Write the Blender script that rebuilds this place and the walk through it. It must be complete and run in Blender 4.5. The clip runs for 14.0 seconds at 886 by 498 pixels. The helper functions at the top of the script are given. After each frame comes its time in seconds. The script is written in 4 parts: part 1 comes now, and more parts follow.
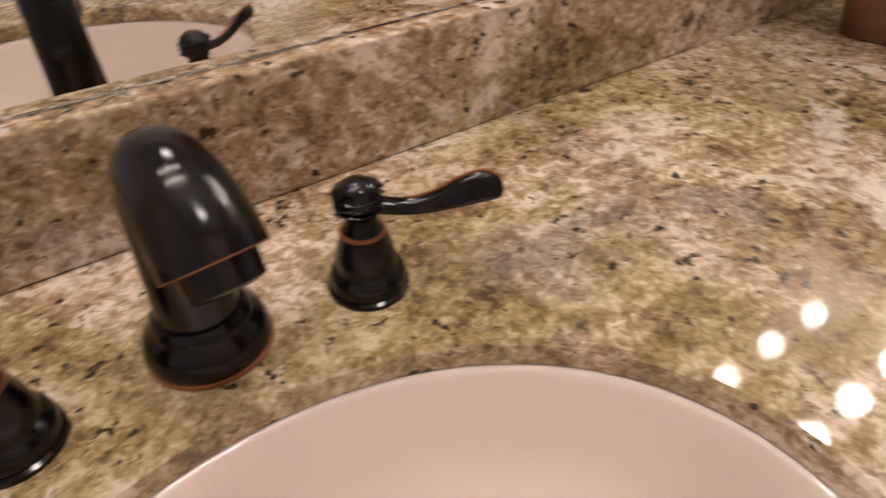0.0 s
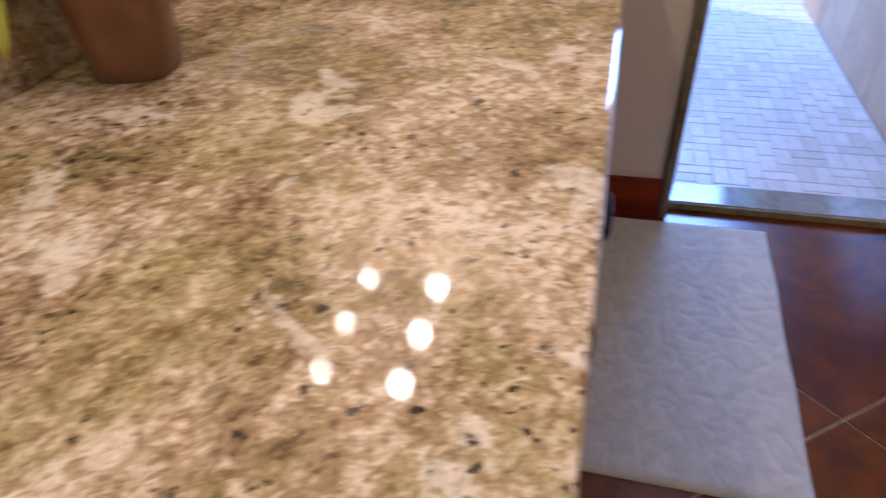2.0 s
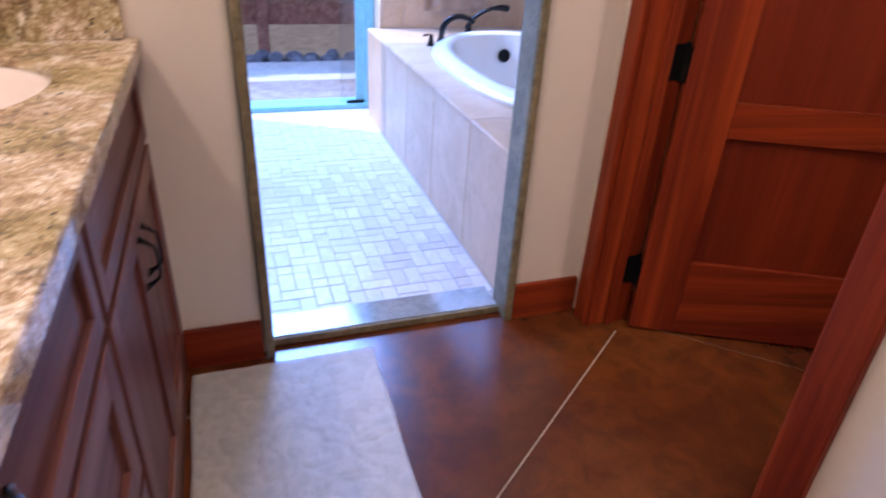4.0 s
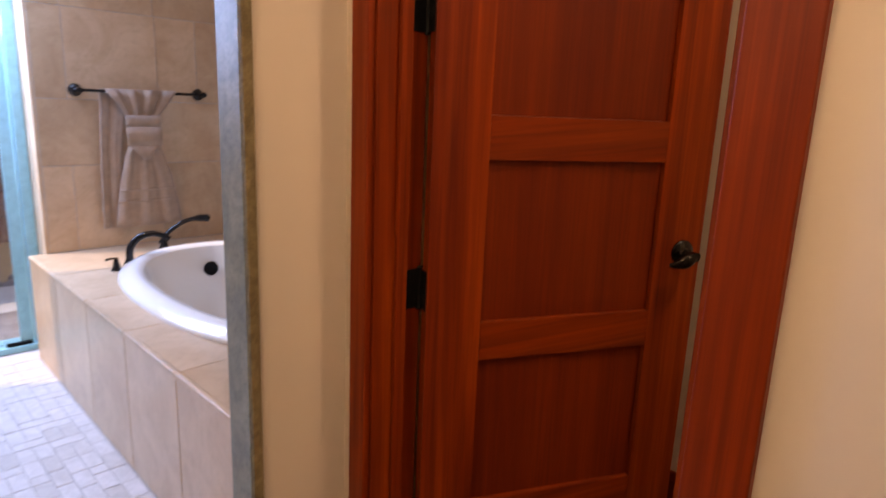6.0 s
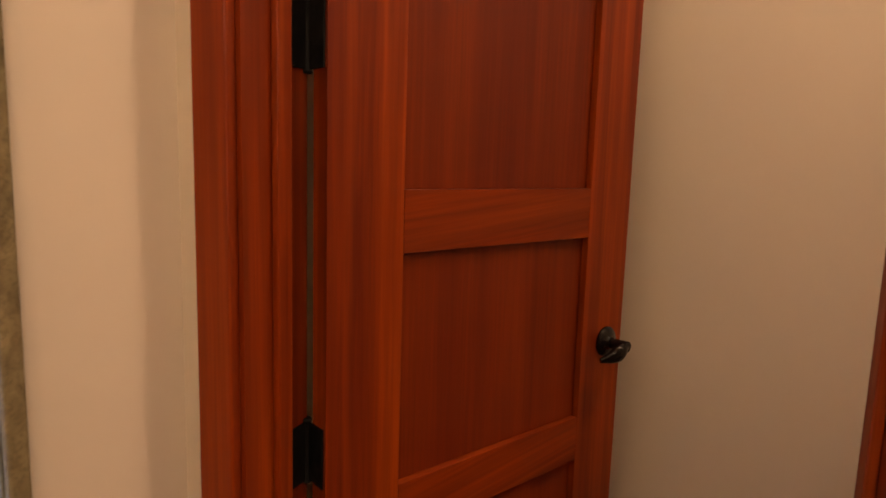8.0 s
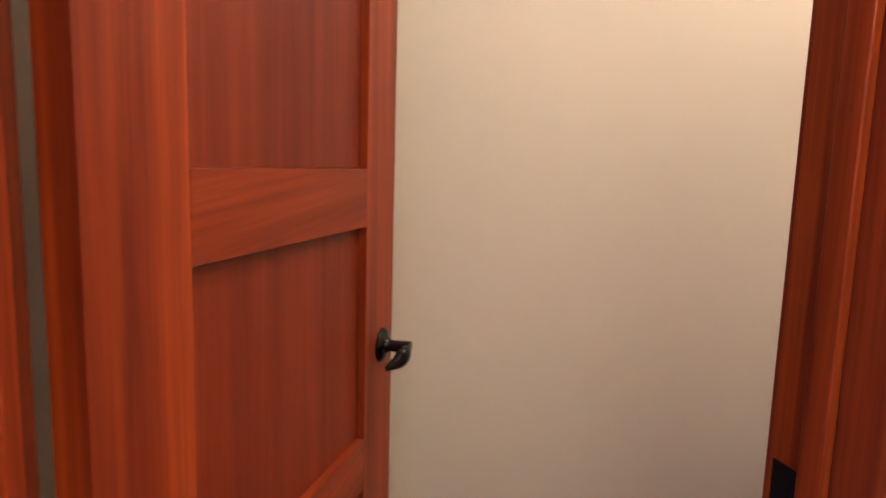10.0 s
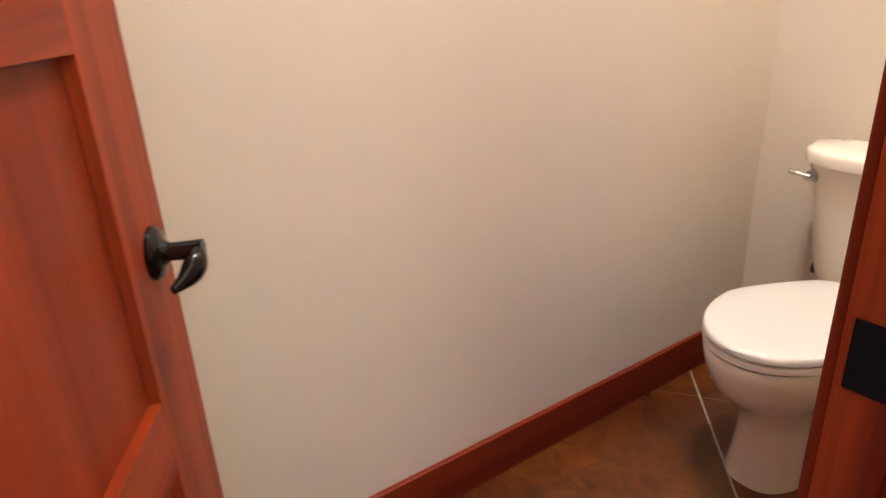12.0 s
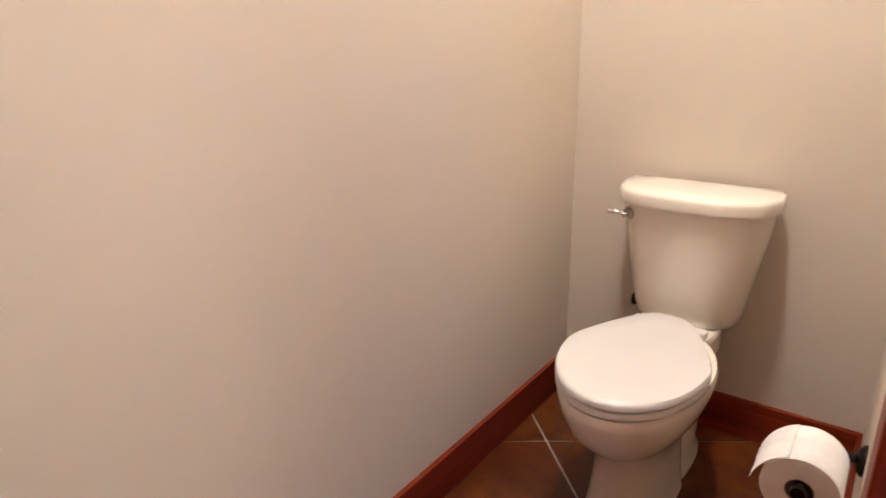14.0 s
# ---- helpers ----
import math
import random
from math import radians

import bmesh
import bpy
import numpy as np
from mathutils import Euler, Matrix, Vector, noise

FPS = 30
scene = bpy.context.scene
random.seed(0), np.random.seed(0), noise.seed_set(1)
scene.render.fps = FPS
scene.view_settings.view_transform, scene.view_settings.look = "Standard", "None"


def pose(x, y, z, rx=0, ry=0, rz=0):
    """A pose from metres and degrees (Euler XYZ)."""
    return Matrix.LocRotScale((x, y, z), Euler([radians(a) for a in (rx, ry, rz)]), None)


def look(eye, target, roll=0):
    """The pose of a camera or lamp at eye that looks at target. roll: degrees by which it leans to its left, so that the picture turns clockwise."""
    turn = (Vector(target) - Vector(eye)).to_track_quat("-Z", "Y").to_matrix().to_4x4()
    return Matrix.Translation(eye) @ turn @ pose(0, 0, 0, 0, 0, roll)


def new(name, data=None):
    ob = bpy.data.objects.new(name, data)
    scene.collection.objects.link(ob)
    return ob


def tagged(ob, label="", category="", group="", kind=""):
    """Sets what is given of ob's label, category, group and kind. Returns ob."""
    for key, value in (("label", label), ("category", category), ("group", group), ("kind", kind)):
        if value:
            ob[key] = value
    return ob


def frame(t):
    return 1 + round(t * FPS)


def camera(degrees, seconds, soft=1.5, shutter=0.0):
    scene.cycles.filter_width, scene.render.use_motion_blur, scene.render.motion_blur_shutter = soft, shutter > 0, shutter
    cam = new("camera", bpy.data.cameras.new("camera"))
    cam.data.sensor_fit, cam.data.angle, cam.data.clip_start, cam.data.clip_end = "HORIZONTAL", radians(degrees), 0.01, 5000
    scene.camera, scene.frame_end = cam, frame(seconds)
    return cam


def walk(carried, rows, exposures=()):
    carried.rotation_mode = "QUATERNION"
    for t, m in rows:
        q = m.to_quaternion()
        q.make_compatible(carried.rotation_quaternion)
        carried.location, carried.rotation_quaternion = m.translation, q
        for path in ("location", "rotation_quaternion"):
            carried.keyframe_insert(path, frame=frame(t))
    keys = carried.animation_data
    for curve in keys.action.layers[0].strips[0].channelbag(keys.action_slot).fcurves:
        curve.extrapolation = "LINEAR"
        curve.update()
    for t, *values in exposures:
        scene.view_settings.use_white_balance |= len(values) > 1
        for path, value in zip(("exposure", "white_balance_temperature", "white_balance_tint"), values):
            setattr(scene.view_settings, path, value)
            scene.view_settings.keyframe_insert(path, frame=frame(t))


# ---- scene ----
cam = camera(70.2, 14.0, shutter=0.5)
PATH = [
    (0, (-0.017, 0.044, 1.141), (0.85, 1.341, -0.11), -1.6),
    (0.5, (0.028, 0.012, 1.141), (1.072, 1.183, -0.099), -3.7),
    (1, (0.079, -0.036, 1.15), (1.323, 0.923, -0.088), -5.0),
    (1.5, (0.131, -0.097, 1.153), (1.541, 0.616, -0.073), -4.1),
    (2, (0.179, -0.182, 1.148), (1.692, 0.266, -0.081), -3.6),
    (2.5, (0.208, -0.258, 1.141), (1.781, -0.123, -0.087), -3.2),
    (3, (0.26, -0.304, 1.147), (1.848, -0.493, -0.054), 0.5),
    (3.5, (0.332, -0.324, 1.161), (1.952, -0.716, 0.055), 2.4),
    (3.6, (0.341, -0.324, 1.18), (1.961, -0.753, 0.088), 2.9),
    (4, (0.384, -0.35, 1.178), (2.024, -0.947, 0.202), 3.4),
    (4.2, (0.404, -0.372, 1.186), (2.036, -1.051, 0.251), 3.2),
    (6.5, (0.845, -0.564, 1.268), (2.103, -2.079, 0.92), 2.6),
    (7, (0.974, -0.614, 1.284), (2.103, -2.236, 0.98), 3.1),
    (7.2, (1.022, -0.646, 1.285), (2.102, -2.303, 0.987), 2.9),
    (9.5, (1.515, -0.852, 1.255), (1.421, -2.834, 1.007), 1.1),
    (10, (1.549, -0.939, 1.246), (1.153, -2.881, 0.981), 1.7),
    (10.5, (1.621, -1.03, 1.234), (0.943, -2.873, 0.858), 1.7),
    (11, (1.637, -1.125, 1.22), (0.802, -2.878, 0.741), 0.3),
    (11.5, (1.574, -1.246, 1.195), (0.662, -2.906, 0.554), -2.0),
    (12, (1.523, -1.331, 1.167), (0.502, -2.885, 0.431), -2.8),
    (12.5, (1.476, -1.423, 1.171), (0.294, -2.844, 0.408), -2.3),
    (13.2, (1.437, -1.536, 1.161), (0.104, -2.826, 0.414), -2.9),
    (13.5, (1.43, -1.536, 1.158), (0.035, -2.775, 0.435), -2.0),
    (14, (1.456, -1.532, 1.169), (-0.052, -2.674, 0.52), -1.3),
]
EXPOSURES = [(0.0, -0.62, 5600, 16), (1.0, -0.72, 5550, 16), (2.0, -0.66, 5700, 16), (2.5, -0.26, 5700, 18), (3.0, -0.08, 5600, 21), (4.2, -0.06, 5600, 22), (6.3, -0.62, 9600, 25),
             (7.2, -0.72, 10300, 29), (9.3, 0.42, 5950, 9), (11.0, 0.70, 5750, 6), (12.5, 1.22, 5400, 5), (14.0, 1.02, 5400, 6)]
walk(cam, [(t, look(eye, target, roll)) for t, eye, target, roll in PATH], EXPOSURES)

# ---- world, sun, lamps ----
SKY_BLUE = (0.24, 0.45, 1.0)
world = bpy.data.worlds.new("world")
scene.world = world
world.use_nodes = True
wn = world.node_tree
sky = wn.nodes.new("ShaderNodeTexSky")
sky.sky_type, sky.sun_disc = "NISHITA", False
sky.sun_elevation, sky.sun_rotation = radians(50), radians(28)
wn.links.new(sky.outputs[0], wn.nodes["Background"].inputs[0])
wn.nodes["Background"].inputs[1].default_value = 0.15


def lamp(name, kind, energy, color, m, **more):
    data = bpy.data.lights.new(name, kind)
    data.energy, data.color = energy, color
    for k, v in more.items():
        if k == "size":
            data.size = v
        elif k == "size_y":
            data.shape, data.size_y = "RECTANGLE", v
        elif k == "angle":
            data.angle = v
        elif k == "radius":
            data.shadow_soft_size = v
    ob = new(name, data)
    ob.matrix_world = m
    return ob


lamp("sun", "SUN", 4.0, (1.0, 0.95, 0.88), look((8, 5.5, 8.5), (4.6, -1.0, 0)), angle=radians(0.5))
# daylight entering by the upper part of the garden door
lamp("garden_door_daylight", "AREA", 180, SKY_BLUE, look((4.13, -0.62, 1.75), (3.0, -0.75, 0.0)), size=1.0, size_y=0.9)
# ceiling lamps of closet and wet room; the bath one is an added fill
lamp("closet_ceiling_light", "AREA", 26, (1.0, 0.84, 0.68), look((0.46, -1.99, 2.95), (0.46, -1.99, 0)), size=0.24)
lamp("wet_room_ceiling_light", "AREA", 9, (1.0, 0.72, 0.50), look((3.0, -0.4, 2.95), (3.0, -0.4, 0)), size=0.24)
lamp("bath_fill_light", "AREA", 22, (1.0, 0.84, 0.68), look((0.3, -0.55, 2.95), (0.3, -0.55, 0)), size=0.25)


# ---- materials ----
def material(name, rough=0.5, metal=0.0, coat=0.0):
    m = bpy.data.materials.new(name)
    m.use_nodes = True
    b = m.node_tree.nodes["Principled BSDF"]
    b.inputs["Roughness"].default_value = rough
    b.inputs["Metallic"].default_value = metal
    b.inputs["Coat Weight"].default_value = coat
    b.inputs["Coat Roughness"].default_value = 0.08
    return m, m.node_tree, b


def coords(t, scale=(1, 1, 1), shift=False, lean=0.0):
    tc = t.nodes.new("ShaderNodeTexCoord")
    mp = t.nodes.new("ShaderNodeMapping")
    mp.inputs["Scale"].default_value = scale
    src = tc.outputs["Object"]
    if lean:
        turn = t.nodes.new("ShaderNodeMapping")
        turn.inputs["Rotation"].default_value = (0, radians(lean), 0)
        t.links.new(src, turn.inputs["Vector"])
        src = turn.outputs[0]
    t.links.new(src, mp.inputs["Vector"])
    if shift:
        oi = t.nodes.new("ShaderNodeObjectInfo")
        mul = t.nodes.new("ShaderNodeMath")
        mul.operation = "MULTIPLY"
        mul.inputs[1].default_value = 17.0
        t.links.new(oi.outputs["Random"], mul.inputs[0])
        cmb = t.nodes.new("ShaderNodeCombineXYZ")
        for i in range(3):
            t.links.new(mul.outputs[0], cmb.inputs[i])
        t.links.new(cmb.outputs[0], mp.inputs["Location"])
    return mp.outputs[0]


def noise_tex(t, vec, scale, detail=4.0, rough=0.55, dist=0.0):
    n = t.nodes.new("ShaderNodeTexNoise")
    n.inputs["Scale"].default_value, n.inputs["Detail"].default_value = scale, detail
    n.inputs["Roughness"].default_value, n.inputs["Distortion"].default_value = rough, dist
    t.links.new(vec, n.inputs["Vector"])
    return n.outputs["Fac"]


def voronoi(t, vec, scale, feature="F1"):
    n = t.nodes.new("ShaderNodeTexVoronoi")
    n.feature = feature
    n.inputs["Scale"].default_value = scale
    t.links.new(vec, n.inputs["Vector"])
    return n


def ramp(t, fac, stops, smooth=False):
    r = t.nodes.new("ShaderNodeValToRGB")
    e = r.color_ramp.elements
    while len(e) < len(stops):
        e.new(0.5)
    for el, (p, c) in zip(e, stops):
        el.position, el.color = p, (*c, 1) if len(c) == 3 else c
    if smooth:
        r.color_ramp.interpolation = "EASE"
    t.links.new(fac, r.inputs[0])
    return r.outputs[0]


def grey(p, v):
    return (p, (v, v, v))


def mix(t, fac, a, b, kind="MIX"):
    n = t.nodes.new("ShaderNodeMixRGB")
    n.blend_type = kind
    for i, v in ((0, fac), (1, a), (2, b)):
        if isinstance(v, (int, float)):
            n.inputs[i].default_value = v if i == 0 else (v, v, v, 1)
        elif isinstance(v, tuple):
            n.inputs[i].default_value = (*v, 1)
        else:
            t.links.new(v, n.inputs[i])
    return n.outputs[0]


def bump(t, b, height, strength, dist=0.002):
    n = t.nodes.new("ShaderNodeBump")
    n.inputs["Strength"].default_value, n.inputs["Distance"].default_value = strength, dist
    t.links.new(height, n.inputs["Height"])
    t.links.new(n.outputs[0], b.inputs["Normal"])


def to(t, sock, inp):
    t.links.new(sock, inp)


def make_granite(name="granite"):
    """Polished granite: crisp grains, olive and pale drifts, dark flecks."""
    m, t, b = material(name, 0.05)
    v0 = coords(t)
    wob = t.nodes.new("ShaderNodeTexNoise")
    wob.inputs["Scale"].default_value, wob.inputs["Detail"].default_value = 60, 4
    to(t, v0, wob.inputs["Vector"])
    add = t.nodes.new("ShaderNodeVectorMath")
    add.operation = "MULTIPLY_ADD"
    to(t, wob.outputs["Color"], add.inputs[0])
    add.inputs[1].default_value = (0.016, 0.016, 0.016)
    to(t, v0, add.inputs[2])
    v = add.outputs[0]

    def cell(scale):
        s = t.nodes.new("ShaderNodeSeparateColor")
        to(t, voronoi(t, v, scale).outputs["Color"], s.inputs[0])
        return s.outputs[0]

    drift = noise_tex(t, v0, 10, 4, 0.6, 0.3)
    grain = mix(t, 0.50, cell(150), cell(340))
    grain = mix(t, 0.72, grain, noise_tex(t, v0, 48, 8, 0.74, 0.3))
    grain = mix(t, 0.34, grain, drift)
    base = ramp(t, grain, [(0.36, (0.130, 0.078, 0.044)), (0.43, (0.29, 0.19, 0.105)), (0.485, (0.40, 0.285, 0.165)), (0.535, (0.56, 0.435, 0.30)), (0.59, (0.78, 0.68, 0.57))])
    olive = ramp(t, grain, [(0.37, (0.085, 0.056, 0.024)), (0.44, (0.21, 0.150, 0.060)), (0.51, (0.335, 0.252, 0.115)), (0.57, (0.47, 0.375, 0.205)), (0.64, (0.66, 0.56, 0.40))])
    c = mix(t, ramp(t, noise_tex(t, v0, 5.5, 5, 0.6, 0.4), [grey(0.44, 0), grey(0.55, 0.9)], True), base, olive)
    smoky = ramp(t, noise_tex(t, v, 7.0, 5, 0.65, 0.4), [grey(0.59, 0), grey(0.69, 0.6)])
    c = mix(t, smoky, c, ramp(t, grain, [(0.36, (0.11, 0.085, 0.075)), (0.50, (0.33, 0.265, 0.24)), (0.62, (0.58, 0.50, 0.45))]))
    pale = ramp(t, noise_tex(t, v, 8.5, 7, 0.66, 0.6), [grey(0.595, 0), grey(0.620, 0.85)])
    c = mix(t, pale, c, ramp(t, grain, [(0.38, (0.46, 0.38, 0.29)), (0.55, (0.78, 0.70, 0.60))]))
    russet = ramp(t, noise_tex(t, v, 48, 4, 0.65), [grey(0.60, 0), grey(0.66, 0.75)])
    c = mix(t, russet, c, (0.19, 0.105, 0.048))
    cloud = ramp(t, noise_tex(t, v, 22, 7, 0.75, 0.3), [grey(0.33, 0.8), grey(0.41, 0)])
    c = mix(t, cloud, c, (0.06, 0.041, 0.030))
    fleck = mix(t, 0.25, noise_tex(t, v0, 88, 4, 0.62), noise_tex(t, v0, 13, 3, 0.6))
    c = mix(t, ramp(t, fleck, [grey(0.60, 0), grey(0.62, 0.95)]), c, (0.034, 0.022, 0.016))
    blot = ramp(t, noise_tex(t, v0, 36, 4, 0.6), [grey(0.685, 0), grey(0.705, 0.95)])
    c = mix(t, blot, c, (0.014, 0.011, 0.010))
    to(t, c, b.inputs["Base Color"])
    to(t, ramp(t, grain, [grey(0.3, 0.065), grey(0.7, 0.045)]), b.inputs["Roughness"])
    return m


def make_wood(name, axis, dark=(0.086, 0.0070, 0.0022), lite=(0.280, 0.0375, 0.0058), rough=0.40, lean=0.0, stripe=0.46):
    """Ribbon-striped mahogany: broad bands, narrow stripes and fine pores along the grain."""
    m, t, b = material(name, rough, 0.0, 0.0)
    b.inputs["Specular IOR Level"].default_value = 0.20

    def along(cross, run):
        sc = [cross, cross, cross]
        sc["xyz".index(axis)] = run
        return coords(t, tuple(sc), True, lean)
    g = mix(t, 0.35, noise_tex(t, along(10.0, 0.55), 0.8, 3, 0.55, 0.9), noise_tex(t, along(10.0, 0.55), 2.6, 3, 0.6, 0.6))
    c = ramp(t, g, [(0.33, dark), (0.50, tuple((p + q) / 2 for p, q in zip(dark, lite))), (0.67, lite)])
    ribbon = noise_tex(t, along(21.0, 0.6), 1.0, 2.5, 0.5, 0.5)
    c = mix(t, ramp(t, ribbon, [grey(0.50, 0), grey(0.66, stripe)], True), c, tuple(min(1.0, q * k) for q, k in zip(lite, (1.25, 1.55, 1.5))))
    c = mix(t, ramp(t, ribbon, [grey(0.34, stripe), grey(0.46, 0)], True), c, tuple(p * 0.85 for p in dark))
    f = noise_tex(t, along(150.0, 3.0), 1.0, 3, 0.6)
    c = mix(t, ramp(t, f, [grey(0.42, 0.25), grey(0.60, 0)]), c, tuple(p * 0.8 for p in dark))
    to(t, c, b.inputs["Base Color"])
    to(t, ramp(t, g, [grey(0.3, rough + 0.1), grey(0.7, rough - 0.05)]), b.inputs["Roughness"])
    bump(t, b, f, 0.12, 0.001)
    return m


def make_paint(name, color, rough=0.6, grain=0.12):
    m, t, b = material(name, rough)
    v = coords(t)
    n = noise_tex(t, v, 3.0, 3)
    c = mix(t, ramp(t, n, [grey(0.3, 0.0), grey(0.7, 0.12)]), color, tuple(x * 0.8 for x in color))
    to(t, c, b.inputs["Base Color"])
    bump(t, b, noise_tex(t, v, 160, 3), grain, 0.001)
    return m


def make_plain(name, color, rough=0.4, metal=0.0, coat=0.0, var=0.15, scale=30):
    m, t, b = material(name, rough, metal, coat)
    n = noise_tex(t, coords(t), scale, 4)
    c = mix(t, ramp(t, n, [grey(0.35, 0), grey(0.65, 1)]), color, tuple(x * (1 - var) for x in color))
    to(t, c, b.inputs["Base Color"])
    to(t, ramp(t, n, [grey(0.3, min(1, rough * 1.25)), grey(0.7, rough * 0.85)]), b.inputs["Roughness"])
    return m


def make_stone(name, a, c2, rough=0.35, scale=14, pieces=False, grain=0.25):
    m, t, b = material(name, rough)
    v = coords(t, (1, 1, 1), pieces)
    n = noise_tex(t, v, scale, 6, 0.65, 0.8)
    c = ramp(t, n, [(0.30, a), (0.70, c2)])
    f = noise_tex(t, v, scale * 7, 4)
    c = mix(t, ramp(t, f, [grey(0.35, 0.12 if pieces else 0.35), grey(0.5, 0)]), c, tuple(x * 0.6 for x in a))
    if pieces:
        oi = t.nodes.new("ShaderNodeObjectInfo")
        c = mix(t, 1.0, c, ramp(t, oi.outputs["Random"], [(0.0, (0.86, 0.80, 0.74)), (0.5, (0.99, 0.95, 0.92)), (1.0, (1.06, 1.02, 1.0))]), "MULTIPLY")
    to(t, c, b.inputs["Base Color"])
    bump(t, b, f, grain, 0.002)
    return m


def make_concrete():
    m, t, b = material("stained_concrete", 0.26, 0.0, 0.04)
    v = coords(t)
    n = noise_tex(t, v, 2.2, 4, 0.5, 0.5)
    c = ramp(t, n, [(0.30, (0.058, 0.0125, 0.0038)), (0.50, (0.108, 0.026, 0.0056)), (0.70, (0.165, 0.047, 0.0088))])
    f = noise_tex(t, v, 13, 6, 0.62, 0.6)
    c = mix(t, ramp(t, f, [grey(0.36, 0.55), grey(0.60, 0)]), c, (0.040, 0.012, 0.005))
    c = mix(t, ramp(t, noise_tex(t, v, 9, 5, 0.7), [grey(0.66, 0), grey(0.85, 0.14)]), c, (0.17, 0.08, 0.035))
    to(t, c, b.inputs["Base Color"])
    to(t, ramp(t, f, [grey(0.3, 0.27), grey(0.7, 0.24)]), b.inputs["Roughness"])
    bump(t, b, noise_tex(t, v, 7, 3), 0.04, 0.002)
    return m


def make_cloth(name, color, scale=300, rough=0.95, strength=0.5):
    m, t, b = material(name, rough)
    b.inputs["Sheen Weight"].default_value = 0.3
    v = coords(t)
    n = noise_tex(t, v, 26, 5, 0.6)
    c = mix(t, ramp(t, n, [grey(0.35, 0), grey(0.65, 1)]), tuple(x * 0.82 for x in color), color)
    to(t, c, b.inputs["Base Color"])
    bump(t, b, noise_tex(t, v, scale, 3), strength, 0.003)
    return m


def make_emit(name, color, strength):
    m, t, b = material(name, 0.4)
    b.inputs["Base Color"].default_value = (*color, 1)
    b.inputs["Emission Color"].default_value = (*color, 1)
    b.inputs["Emission Strength"].default_value = strength
    return m


GRANITE = make_granite()
WOOD_X, WOOD_Y, WOOD_Z = make_wood("mahogany_x", "x", lean=6, stripe=0.30), make_wood("mahogany_y", "y"), make_wood("mahogany_z", "z")
PANEL_WOOD = make_wood("mahogany_panel", "z", (0.094, 0.0088, 0.0025), (0.192, 0.0245, 0.0050), 0.42, stripe=0.12)
RUN_WOOD = make_wood("mahogany_baseboard", "x", lite=(0.22, 0.027, 0.0056), stripe=0.2)
CAB_X = make_wood("cabinet_wood_x", "x", (0.10, 0.030, 0.023), (0.23, 0.086, 0.064), 0.36, stripe=0.3)
CAB_Z = make_wood("cabinet_wood_z", "z", (0.10, 0.030, 0.023), (0.23, 0.086, 0.064), 0.36, stripe=0.3)
PAINT = make_paint("cream_wall_paint", (0.64, 0.555, 0.455))
CEIL = make_paint("ceiling_paint", (0.78, 0.74, 0.67))
BRONZE = make_plain("oil_rubbed_bronze", (0.007, 0.0052, 0.005), 0.15, 0.12, 0.0, 0.4, 40)
BRONZE.node_tree.nodes["Principled BSDF"].inputs["Specular IOR Level"].default_value = 0.36
COPPER = make_plain("worn_copper_edge", (0.30, 0.115, 0.05), 0.4, 0.8)
BLACK = make_plain("black_metal", (0.004, 0.0037, 0.0037), 0.6, 0.0)
BLACK.node_tree.nodes["Principled BSDF"].inputs["Specular IOR Level"].default_value = 0.15
CHROME = make_plain("brushed_nickel", (0.55, 0.52, 0.48), 0.25, 1.0)
PORCELAIN = make_plain("white_porcelain", (0.80, 0.73, 0.62), 0.10, 0.0, 0.5, 0.03, 6)
SEATWHITE = make_plain("white_seat_plastic", (0.68, 0.635, 0.60), 0.22, 0.0, 0.2, 0.02, 6)
SINKWHITE = make_plain("sink_porcelain", (0.86, 0.76, 0.69), 0.12, 0.0, 0.4, 0.03, 6)
ACRYLIC = make_plain("tub_acrylic", (0.80, 0.74, 0.66), 0.10, 0.0, 0.5, 0.03, 5)
CONCRETE = make_concrete()
GROUT = make_plain("score_line_grout", (0.43, 0.33, 0.24), 0.8, 0, 0, 0.3, 60)
SLATE = make_stone("grey_green_slate", (0.115, 0.112, 0.078), (0.25, 0.240, 0.170), 0.5, 16)
HONED = make_stone("honed_threshold_slate", (0.15, 0.145, 0.125), (0.30, 0.29, 0.26), 0.12, 16, False, 0.02)
SLATE_EDGE = make_stone("rough_stone_edge", (0.10, 0.075, 0.035), (0.24, 0.19, 0.10), 0.8, 30)
TRAVERTINE = make_stone("travertine", (0.49, 0.325, 0.195), (0.66, 0.485, 0.325), 0.35, 5, True, 0.15)
MOSAIC = make_stone("shower_floor_stone", (0.44, 0.41, 0.37), (0.57, 0.535, 0.50), 0.4, 20, True, 0.15)
TILE_GROUT = make_plain("tile_grout", (0.47, 0.42, 0.37), 0.9, 0, 0, 0.2, 40)
MAT_CLOTH = make_cloth("bath_mat_cotton", (0.50, 0.48, 0.44), 260, 0.95, 0.8)
TOWEL_CLOTH = make_cloth("towel_terry", (0.42, 0.285, 0.20), 420, 0.95, 0.6)
PAPER = make_cloth("toilet_paper", (0.82, 0.76, 0.71), 200, 0.9, 0.15)
CARD = make_plain("cardboard_core", (0.26, 0.17, 0.10), 0.9)
CLAY = make_plain("brown_glazed_clay", (0.20, 0.085, 0.035), 0.35, 0, 0.2, 0.35, 20)
SOIL = make_plain("potting_soil", (0.03, 0.02, 0.012), 0.95, 0, 0, 0.5, 90)
LEAF = make_plain("variegated_leaf", (0.62, 0.64, 0.09), 0.4, 0, 0.1, 0.45, 28)
